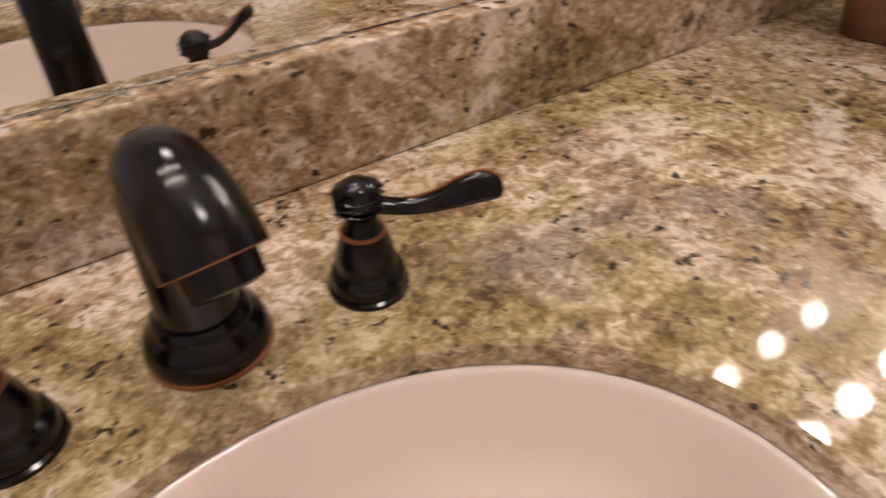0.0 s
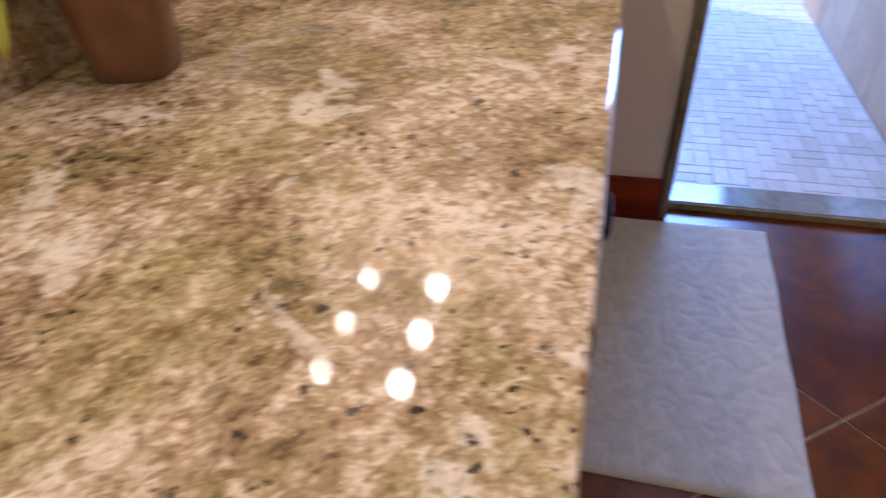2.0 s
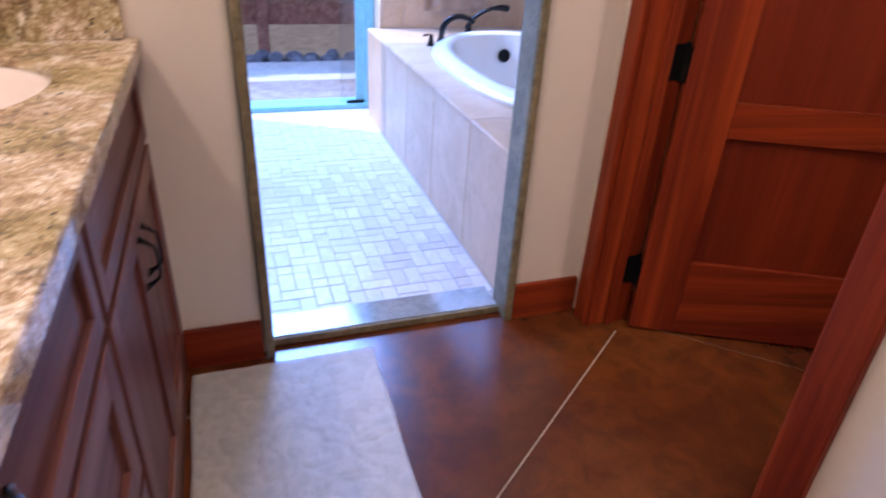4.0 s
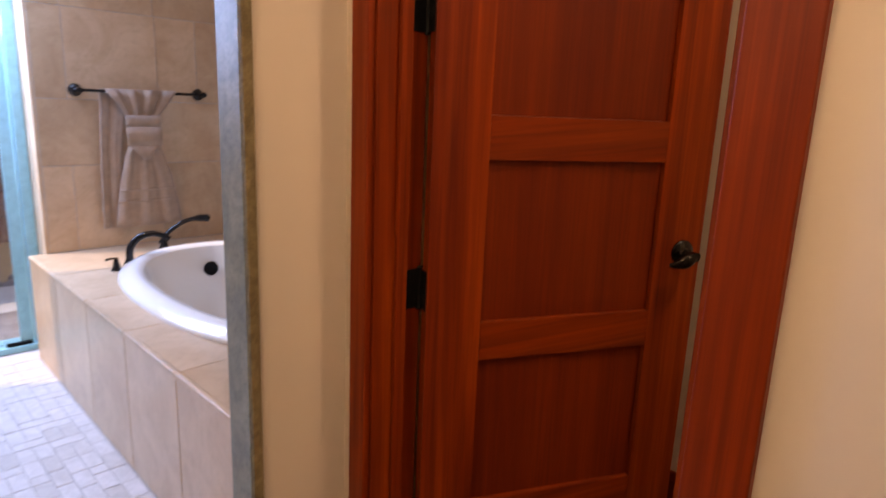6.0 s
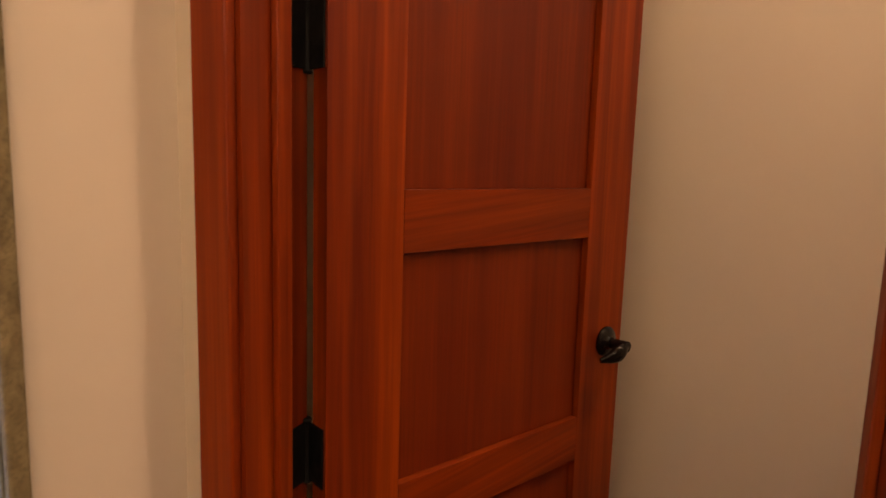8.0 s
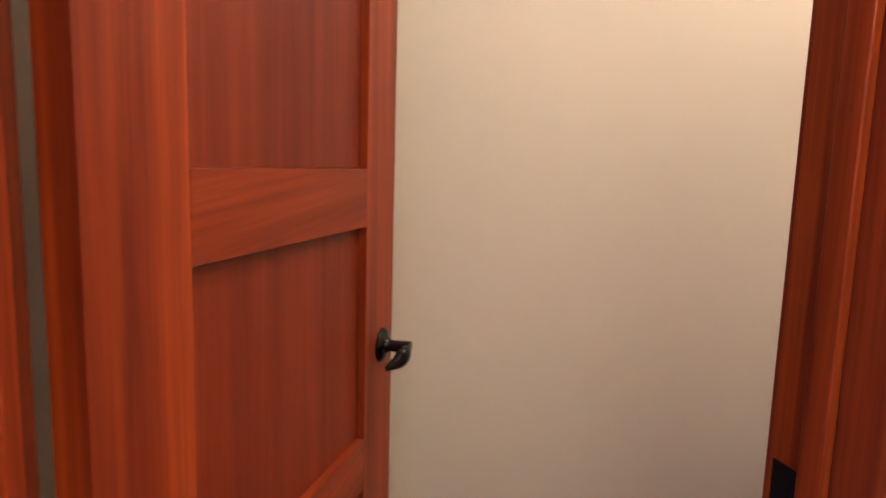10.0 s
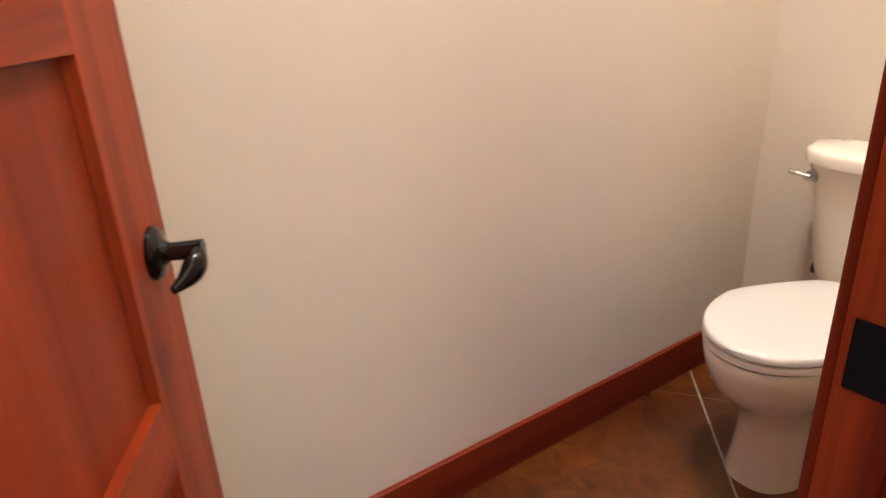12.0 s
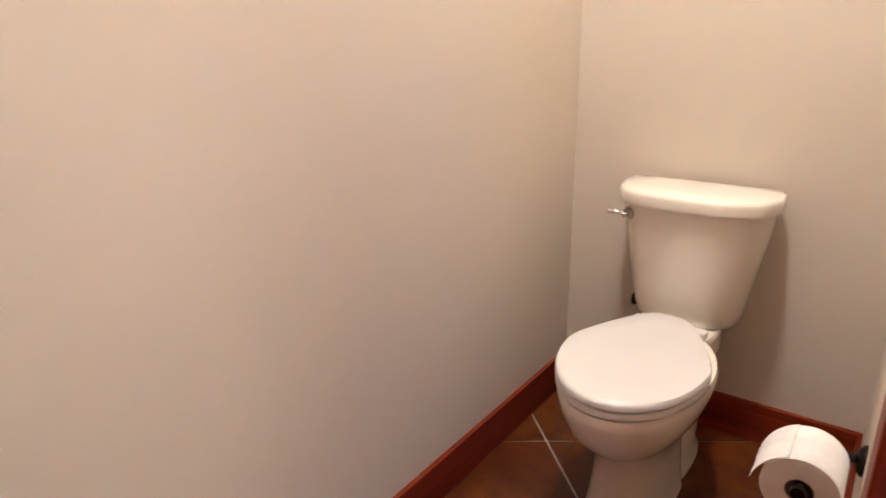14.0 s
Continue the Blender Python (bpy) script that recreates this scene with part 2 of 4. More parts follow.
FENCE = make_wood("fence_wood", "x", (0.24, 0.10, 0.065), (0.44, 0.20, 0.14), 0.8)
DOORBLUE = make_plain("teal_door_frame", (0.26, 0.56, 0.60), 0.35)
ROCK = make_stone("river_rock", (0.07, 0.08, 0.10), (0.26, 0.27, 0.30), 0.6, 12, True, 0.3)
PATIO = make_stone("patio_slab", (0.50, 0.48, 0.44), (0.68, 0.65, 0.60), 0.8, 6)
FLAG = make_stone("flagstone_step", (0.20, 0.16, 0.13), (0.36, 0.31, 0.27), 0.8, 10)
DIRT = make_stone("garden_soil", (0.10, 0.08, 0.06), (0.22, 0.18, 0.14), 0.95, 8)
BULB = make_emit("lit_bulb_glass", (1.0, 0.82, 0.62), 175.0)
LENS_ON = make_emit("lamp_lens", (1.0, 0.85, 0.68), 4.0)
glass_m, glass_t, glass_b = material("clear_glass", 0.02)
glass_b.inputs["Transmission Weight"].default_value = 1.0
GLASS = glass_m
mir_m, mir_t, mir_b = material("mirror_silver", 0.01, 1.0)
mir_b.inputs["Base Color"].default_value = (0.86, 0.88, 0.86, 1)
MIRROR = mir_m


# ---- mesh helpers ----
def finish(name, bm, mat, smooth=False, angle=35):
    bmesh.ops.recalc_face_normals(bm, faces=bm.faces)
    me = bpy.data.meshes.new(name)
    if smooth:
        for f in bm.faces:
            f.smooth = True
        for e in bm.edges:
            if len(e.link_faces) == 2 and e.calc_face_angle() > radians(angle):
                e.smooth = False
    bm.to_mesh(me)
    bm.free()
    if mat:
        me.materials.append(mat)
    return me


def part(name, bm, mat, parent=None, label="", smooth=False, angle=35):
    ob = new(name, finish(name, bm, mat, smooth, angle))
    if parent:
        ob.parent = parent
    if label:
        ob["label"] = label
    return ob


def box(x0, x1, y0, y1, z0, z1, bev=0.0, bm=None):
    own = bmesh.new()
    v = [own.verts.new((x, y, z)) for z in (z0, z1) for x, y in ((x0, y0), (x1, y0), (x1, y1), (x0, y1))]
    for f in ((0, 3, 2, 1), (4, 5, 6, 7), (0, 1, 5, 4), (1, 2, 6, 5), (2, 3, 7, 6), (3, 0, 4, 7)):
        own.faces.new([v[i] for i in f])
    if bev:
        bmesh.ops.bevel(own, geom=own.edges[:], offset=bev, segments=2, affect="EDGES", profile=0.5)
    if bm is None:
        return own
    join(bm, own)
    return bm


def join(bm, other):
    idx = [bm.verts.new(v.co) for v in other.verts]
    other.verts.index_update()
    for f in other.faces:
        bm.faces.new([idx[v.index] for v in f.verts])
    other.free()


def prism(poly, z0, z1, bm=None):
    bm = bm or bmesh.new()
    lo = [bm.verts.new((x, y, z0)) for x, y in poly]
    hi = [bm.verts.new((x, y, z1)) for x, y in poly]
    n = len(poly)
    bm.faces.new(lo[::-1])
    bm.faces.new(hi)
    for i in range(n):
        bm.faces.new((lo[i], lo[(i + 1) % n], hi[(i + 1) % n], hi[i]))
    return bm


def loft(rings, cap0=True, cap1=True, bm=None):
    bm = bm or bmesh.new()
    vs = [[bm.verts.new(p) for p in r] for r in rings]
    n = len(vs[0])
    for a, b in zip(vs, vs[1:]):
        for i in range(n):
            bm.faces.new((a[i], a[(i + 1) % n], b[(i + 1) % n], b[i]))
    if cap0:
        bm.faces.new(vs[0][::-1])
    if cap1:
        bm.faces.new(vs[-1])
    return bm


def lathe(profile, cx=0, cy=0, cz=0, n=32, cap0=True, cap1=True, sx=1.0, sy=1.0):
    return loft([[(cx + r * sx * math.cos(a), cy + r * sy * math.sin(a), cz + z) for a in [2 * math.pi * i / n for i in range(n)]]
                 for r, z in profile], cap0, cap1)


def tube(path, radii, n=16, squash=1.0):
    pts = [Vector(p) for p in path]
    rings, up = [], None
    for i, p in enumerate(pts):
        d = (pts[min(i + 1, len(pts) - 1)] - pts[max(i - 1, 0)]).normalized()
        if up is None:
            up = Vector((0, 0, 1)) if abs(d.z) < 0.9 else Vector((1, 0, 0))
        s = d.cross(up).normalized()
        u = s.cross(d).normalized()
        up = u
        r = radii[i] if isinstance(radii, (list, tuple)) else radii
        rings.append([p + s * (r * math.cos(a)) + u * (r * squash * math.sin(a)) for a in [2 * math.pi * k / n for k in range(n)]])
    return loft(rings)


def smooth_path(pts, steps=8):
    """Catmull-Rom through the points, of any dimension."""
    out, n = [], len(pts)
    for i in range(n - 1):
        p0, p1, p2, p3 = (np.array(pts[max(0, min(n - 1, i + k))], float) for k in (-1, 0, 1, 2))
        for s in range(steps):
            u = s / steps
            out.append(0.5 * (2 * p1 + (p2 - p0) * u + (2 * p0 - 5 * p1 + 4 * p2 - p3) * u * u + (3 * p1 - p0 - 3 * p2 + p3) * u ** 3))
    out.append(np.array(pts[-1], float))
    return [tuple(float(v) for v in p) for p in out]


def empty(name, m=None):
    ob = new(name)
    ob.empty_display_size = 0.05
    if m is not None:
        ob.matrix_world = m
    return ob


# ---- large structure ----
H = 3.0


def setting(name, bm, mat, label, smooth=False, category=""):
    return tagged(part(name, bm, mat, None, "", smooth), label, category or name.split("_")[0], kind="structure")


# wall behind the vanity, running on into the wet room
setting("wall_north", box(-1.2, 4.35, 0.462, 0.60, -0.1, H), PAINT, "cream painted wall behind the mirror")
setting("wall_west", box(-1.32, -1.2, -1.52, 0.60, -0.1, H), PAINT, "plain cream painted end wall")
# east wall with the doorway to the wet room, rounded corners at the stone lining
bm = prism([(1.89, 0.462), (1.966, 0.462), (1.966, -0.375), (1.91, -0.375)] +
           [(1.902, -0.373), (1.892, -0.363), (1.89, -0.352)], 0, H)
prism([(1.89, -1.172), (1.8925, -1.162), (1.899, -1.151), (1.908, -1.144), (1.92, -1.140), (1.966, -1.140), (1.966, -1.52), (1.89, -1.52)], 0, H, bm)
box(1.89, 1.966, -1.140, -0.375, 2.2, H, 0, bm)
setting("wall_east", bm, PAINT, "cream painted wall with a stone-lined doorway and rounded corners", True)
# wall of the water closet door
bm = box(-1.2, 1.044, -1.505, -1.37, 0, H)
box(1.80, 1.89, -1.505, -1.37, 0, H, 0, bm)
box(1.044, 1.80, -1.505, -1.37, 2.235, H, 0, bm)
setting("wall_closet_door", bm, PAINT, "cream painted wall around the wooden door")
setting("wall_closet_far", box(-0.47, 1.966, -2.50, -2.382, -0.1, H), PAINT, "long plain cream wall beside the toilet")
setting("wall_closet_end", box(-0.47, -0.365, -2.382, -1.505, -0.1, H), PAINT, "cream painted wall behind the toilet")
setting("wall_closet_east", box(1.93, 1.966, -2.382, -1.5205, -0.1, H), PAINT, "plain cream wall at the hinge side of the closet")
setting("wall_wet_south", box(1.9665, 4.35, -2.50, -2.38, -0.1, H), TRAVERTINE, "travertine wall beyond the bathtub")
bm = box(4.06, 4.35, -2.38, -1.235, -0.1, H)
box(4.06, 4.35, 0.05, 0.462, -0.1, H, 0, bm)
box(4.06, 4.35, -1.235, 0.05, 2.25, H, 0, bm)
setting("wall_garden", bm, TILE_GROUT, "wall with the opening to the garden")
setting("ceiling", box(-1.32, 4.35, -2.5, 0.60, H, H + 0.12), CEIL, "plain white painted ceiling")

# floor slabs, scored into large diamonds
floor = setting("floor", box(-1.32, 1.966, -2.5, 0.60, -0.1, -0.004), GROUT, "brown stained concrete floor with pale diagonal score lines")


def clip_poly(poly, p, n):
    """The part of a convex polygon on the side of p to which n points."""
    out = []
    for a, b in zip(poly, poly[1:] + poly[:1]):
        da, db = (a[0] - p[0]) * n[0] + (a[1] - p[1]) * n[1], (b[0] - p[0]) * n[0] + (b[1] - p[1]) * n[1]
        if da >= 0:
            out.append(a)
        if (da >= 0) != (db >= 0):
            u = da / (da - db)
            out.append((a[0] + u * (b[0] - a[0]), a[1] + u * (b[1] - a[1])))
    return out


def slabs(rect, lines, gap):
    pieces = [rect]
    for p, d in lines:
        ln = math.hypot(*d)
        n = (-d[1] / ln, d[0] / ln)
        nxt = []
        for q in pieces:
            for s in (1, -1):
                part_poly = clip_poly(q, (p[0] + s * n[0] * gap, p[1] + s * n[1] * gap), (s * n[0], s * n[1]))
                if len(part_poly) > 2:
                    nxt.append(part_poly)
        pieces = nxt
    for q in pieces:
        part("slab", prism(q, -0.03, 0.0), CONCRETE, floor)


GX, HF = (1.180, -0.747), (1.780, -1.500)
DA, DB = (0.600, -0.753), (0.66, 0.75)
slabs([(-1.2, 0.46), (-1.2, -1.445), (1.93, -1.445), (1.93, 0.46)],
      [(GX, DA), ((GX[0] - 0.75, GX[1] - 0.60), DA), ((GX[0] - 1.5, GX[1] - 1.2), DA), (GX, DB), (HF, DB), ((GX[0] - 0.6, GX[1] + 0.753), DB)], 0.0035)
slabs([(-0.365, -1.445), (-0.365, -2.382), (1.93, -2.382), (1.93, -1.445)],
      [(HF, (0.68, 0.74)), ((-0.106, -2.370), (0.70, 0.74)), ((0.070, -2.370), (-0.076, 0.108))], 0.0035)


def board(name, x0, x1, y0, y1, z1, mat):
    """A baseboard with an eased top edge."""
    return setting(name, box(x0, x1, y0, y1, 0, z1, 0.003), mat, "red mahogany baseboard along the wall", False, "baseboard")


board("baseboard", 1.873, 1.89, -0.372, -0.165, 0.125, WOOD_Y)
board("baseboard", 1.873, 1.89, -1.362, -1.140, 0.125, WOOD_Y)
board("baseboard", -0.365, 1.93, -2.382, -2.367, 0.125, RUN_WOOD)
board("baseboard", -0.365, -0.350, -2.366, -1.505, 0.125, WOOD_Y)
board("baseboard", -0.349, 0.968, -1.518, -1.505, 0.125, RUN_WOOD)
board("baseboard", -1.2, 0.955, -1.37, -1.353, 0.125, RUN_WOOD)

# stone lining and threshold of the wet room doorway
lining = empty("stone_door_lining")
tagged(lining, "grey-green slate slabs lining the wet room doorway", "door lining", kind="structure")
for y0, y1 in ((-1.139, -1.114), (-0.401, -0.376)):
    part("jamb_slab", box(1.8795, 1.974, y0, y1, 0.0, 2.2, 0.002), SLATE, lining)
    part("rough_edge", box(1.868, 1.879, y0 + 0.001, y1 - 0.001, 0.0, 2.2, 0.003), SLATE_EDGE, lining, "chipped brown stone edge")
part("head_slab", box(1.8795, 1.974, -1.1135, -0.4015, 2.175, 2.2, 0.002), SLATE, lining)
sill = part("threshold", box(1.930, 2.045, -1.1135, -0.4015, 0.001, 0.026, 0.003), HONED, lining, "honed grey stone threshold")
part("rough_edge", box(1.919, 1.9295, -1.1135, -0.4015, 0.001, 0.024, 0.003), SLATE_EDGE, lining, "chipped brown stone edge")

# door frame of the water closet
frame_door = empty("door_frame")
tagged(frame_door, "red mahogany jambs and casings around the doorway", "door frame", kind="structure")
part("jamb", box(1.782, 1.80, -1.507, -1.368, 0, 2.235), WOOD_Z, frame_door)
strike_jamb = part("jamb", box(1.044, 1.062, -1.507, -1.368, 0, 2.235), WOOD_Z, frame_door)
part("head_jamb", box(1.062, 1.782, -1.507, -1.368, 2.217, 2.235), WOOD_X, frame_door)
part("door_stop", box(1.770, 1.7815, -1.456, -1.425, 0, 2.217, 0.002), WOOD_Z, frame_door)
part("door_stop", box(1.0625, 1.074, -1.456, -1.425, 0, 2.217, 0.002), WOOD_Z, frame_door)
part("casing", box(1.789, 1.846, -1.369, -1.350, 0, 2.30, 0.003), WOOD_Z, frame_door)
part("casing", box(0.957, 1.049, -1.369, -1.350, 0, 2.30, 0.003), WOOD_Z, frame_door)
part("casing", box(0.957, 1.846, -1.3685, -1.3505, 2.301, 2.39, 0.003), WOOD_X, frame_door)
part("casing", box(0.970, 1.059, -1.518, -1.5055, 0, 2.30, 0.003), WOOD_Z, frame_door)
part("casing", box(1.790, 1.872, -1.518, -1.5055, 0, 2.30, 0.003), WOOD_Z, frame_door)
strike = part("strike_plate", box(1.0622, 1.0645, -1.500, -1.466, 0.886, 0.943, 0.0008), BLACK, frame_door, "black metal strike plate")
# no real hole: a black patch gives the opening's shade
part("latch_hole_shade", box(1.0646, 1.0652, -1.492, -1.474, 0.900, 0.928, 0.0002), BLACK, strike, "thin black patch drawn as the shade of the latch opening")

# panelled door, standing open into the water closet
PIN = (1.782, -1.505)
door = empty("door_1", pose(PIN[0], PIN[1], 0, 0, 0, -116.3))
tagged(door, "red mahogany four-panel door standing half open", "door", kind="structure")
Y0, Y1 = -0.053, -0.013
part("stile", box(0.004, 0.141, Y0, Y1, 0.012, 2.205, 0.0008), WOOD_Z, door)
part("stile", box(0.615, 0.755, Y0, Y1, 0.012, 2.205, 0.0008), WOOD_Z, door)
RAILS = ((0.012, 0.262), (0.650, 0.747), (1.135, 1.235), (1.618, 1.718), (2.095, 2.205))
for z0, z1 in RAILS:
    part("rail", box(0.1415, 0.6145, Y0, Y1, z0, z1, 0.0007), WOOD_X, door)
for (a, z0), (z1, b) in zip(RAILS, RAILS[1:]):
    part("panel", box(0.1415, 0.6145, Y0 + 0.014, Y1 - 0.014, z0 + 0.0005, z1 - 0.0005), PANEL_WOOD, door)


def lever_set(parent, x, z, side):
    """Round rose, stem and a curved lever that points to the hinges; side -1: the face at Y0."""
    face = Y0 if side < 0 else Y1
    s = side
    rose = lathe([(0.033, 0), (0.033, 0.004), (0.029, 0.009), (0.016, 0.013), (0.013, 0.018)], n=28)
    for v in rose.verts:
        v.co = Vector((x + v.co.x, face + s * v.co.z, z + v.co.y))
    part("rose", rose, BRONZE, parent, "", True)
    part("stem", tube([(x, face + s * 0.014, z), (x, face + s * 0.036, z), (x, face + s * 0.058, z)], [0.011, 0.0115, 0.0125]), BRONZE, parent, "", True)
    p = smooth_path([(x + 0.004, face + s * 0.052, z), (x - 0.016, face + s * 0.053, z - 0.008), (x - 0.036, face + s * 0.045, z - 0.019), (x - 0.058, face + s * 0.032, z - 0.026)], 5)
    r = [0.0070 + 0.0060 * math.sin(math.pi * min(1.0, i / (len(p) - 1) * 1.05)) ** 2 - 0.003 * (i / (len(p) - 1)) ** 4 for i in range(len(p))]
    lv = part("lever", tube(p, r, 14, 1.45), BRONZE, parent, "dark bronze curved lever", True)
    return lv


lever_set(door, 0.697, 0.902, -1)
lever_set(door, 0.697, 0.902, 1)
part("latch_plate", box(0.7552, 0.7562, -0.046, -0.020, 0.872, 0.930), BLACK, door, "black latch plate on the door edge")


def hinge(z):
    h = part("hinge", lathe([(0.0075, -0.053), (0.009, -0.050), (0.0075, -0.047), (0.0075, 0.047), (0.009, 0.050), (0.0075, 0.053)], 0, 0, z, 16), BLACK, door, "black butt hinge", True)
    part("hinge_leaf", box(0.001, 0.0038, -0.047, -0.004, z - 0.0475, z + 0.0475, 0.0006), BLACK, h)
    return h


for hz in (0.196, 0.829, 1.452, 2.07):
    hinge(hz)
    part("hinge_leaf", box(1.7785, 1.7818, -1.502, -1.463, hz - 0.0475, hz + 0.0475, 0.0006), BLACK, frame_door, "black hinge leaf on the jamb")

# ---- vanity ----
TOP, EDGE_Y, VX0, VX1 = 0.885, -0.19, -0.43, 1.889
SINKS = (0.008, 1.530)
SA, SB, SY = 0.210, 0.172, 0.090


def ring_cell(bm, x0, x1, y0, y1, cx, cy, a, b, z_top, z_bot):
    """Counter cell with an oval hole, and the wall of the hole."""
    angs = sorted([2 * math.pi * i / 72 for i in range(72)] + [math.atan2(y - cy, x - cx) % (2 * math.pi) for x in (x0, x1) for y in (y0, y1)])
    outer, inner, low = [], [], []
    for t in angs:
        c, s = math.cos(t), math.sin(t)
        k = min((x1 - cx) / c if c > 1e-9 else 1e9, (x0 - cx) / c if c < -1e-9 else 1e9, (y1 - cy) / s if s > 1e-9 else 1e9, (y0 - cy) / s if s < -1e-9 else 1e9)
        e = 1 / math.hypot(c / a, s / b)
        outer.append(bm.verts.new((cx + k * c, cy + k * s, z_top)))
        inner.append((bm.verts.new((cx + (e + 0.003) * c, cy + (e + 0.003) * s, z_top)), bm.verts.new((cx + e * c, cy + e * s, z_top - 0.003)),
                      bm.verts.new((cx + e * c, cy + e * s, z_bot))))
    n = len(angs)
    for i in range(n):
        j = (i + 1) % n
        bm.faces.new((outer[i], outer[j], inner[j][0], inner[i][0]))
        bm.faces.new((inner[i][0], inner[j][0], inner[j][1], inner[i][1]))
        bm.faces.new((inner[i][1], inner[j][1], inner[j][2], inner[i][2]))


def counter_mesh():
    bm = bmesh.new()
    ys, yb, zb = EDGE_Y + 0.006, 0.459, 0.850
    spans = [VX0] + [v for c in SINKS for v in (c - 0.30, c + 0.30)] + [VX1]
    for i in range(len(spans) - 1):
        x0, x1 = spans[i], spans[i + 1]
        if i % 2 and x0 < x1:
            ring_cell(bm, x0, x1, ys, yb, SINKS[i // 2], SY, SA, SB, TOP, 0.8670)
        else:
            bm.faces.new([bm.verts.new((x, y, TOP)) for x, y in ((x0, ys), (x1, ys), (x1, yb), (x0, yb))])
    prof = [(ys, TOP), (ys - 0.004, TOP - 0.0015), (EDGE_Y, TOP - 0.006), (EDGE_Y, zb + 0.003), (EDGE_Y + 0.003, zb), (-0.12, zb)]
    for (ya, za), (yc, zc) in zip(prof, prof[1:]):
        bm.faces.new([bm.verts.new(p) for p in ((VX0, ya, za), (VX1, ya, za), (VX1, yc, zc), (VX0, yc, zc))])
    bm.faces.new([bm.verts.new(p) for p in ((VX0, ys, TOP), (VX0, yb, TOP), (VX0, yb, zb), (VX0, EDGE_Y, zb), (VX0, EDGE_Y, TOP - 0.006))])
    bmesh.ops.remove_doubles(bm, verts=bm.verts, dist=0.0002)
    return bm


counter = empty("vanity_counter")
tagged(counter, "polished cream and brown speckled granite vanity counter with two oval cutouts", "counter")
part("slab", counter_mesh(), GRANITE, counter)
part("backsplash", box(VX0, 1.866, 0.430, 0.4585, TOP + 0.0005, 0.981, 0.002), GRANITE, counter, "dark speckled granite backsplash")
part("side_splash", box(1.8665, 1.889, -0.165, 0.4585, TOP + 0.0005, 0.981, 0.002), GRANITE, counter, "granite side splash")

mirror = empty("vanity_mirror")
tagged(mirror, "large frameless wall mirror standing on the granite backsplash", "mirror")
part("glass", box(VX0, 1.862, 0.4500, 0.4580, 0.9824, 2.0), MIRROR, mirror)
part("bottom_channel", box(VX0, 1.862, 0.4485, 0.4595, 0.9812, 0.9822, 0.0002), CHROME, mirror, "thin metal channel")


def sink(cx):
    s = empty("undermount_sink", pose(cx, SY, 0.8660))
    tagged(s, "oval cream porcelain sink set under the granite", "sink", "vanity sinks")
    prof = smooth_path([(1.04, 0.0), (0.992, -0.001), (0.975, -0.010), (0.955, -0.03), (0.90, -0.075), (0.74, -0.115), (0.45, -0.138), (0.12, -0.145)], 5)
    part("bowl", loft([[(SA * k * math.cos(a), SB * k * math.sin(a), z) for a in [2 * math.pi * i / 64 for i in range(64)]] for k, z in prof], False, True), SINKWHITE, s, "", True, 60)
    part("drain", lathe([(0.024, -0.1445), (0.024, -0.1415), (0.018, -0.1405), (0.012, -0.143)], 0, 0, 0, 24), BRONZE, s, "dark bronze drain", True)
    return s


for c in SINKS:
    sink(c)


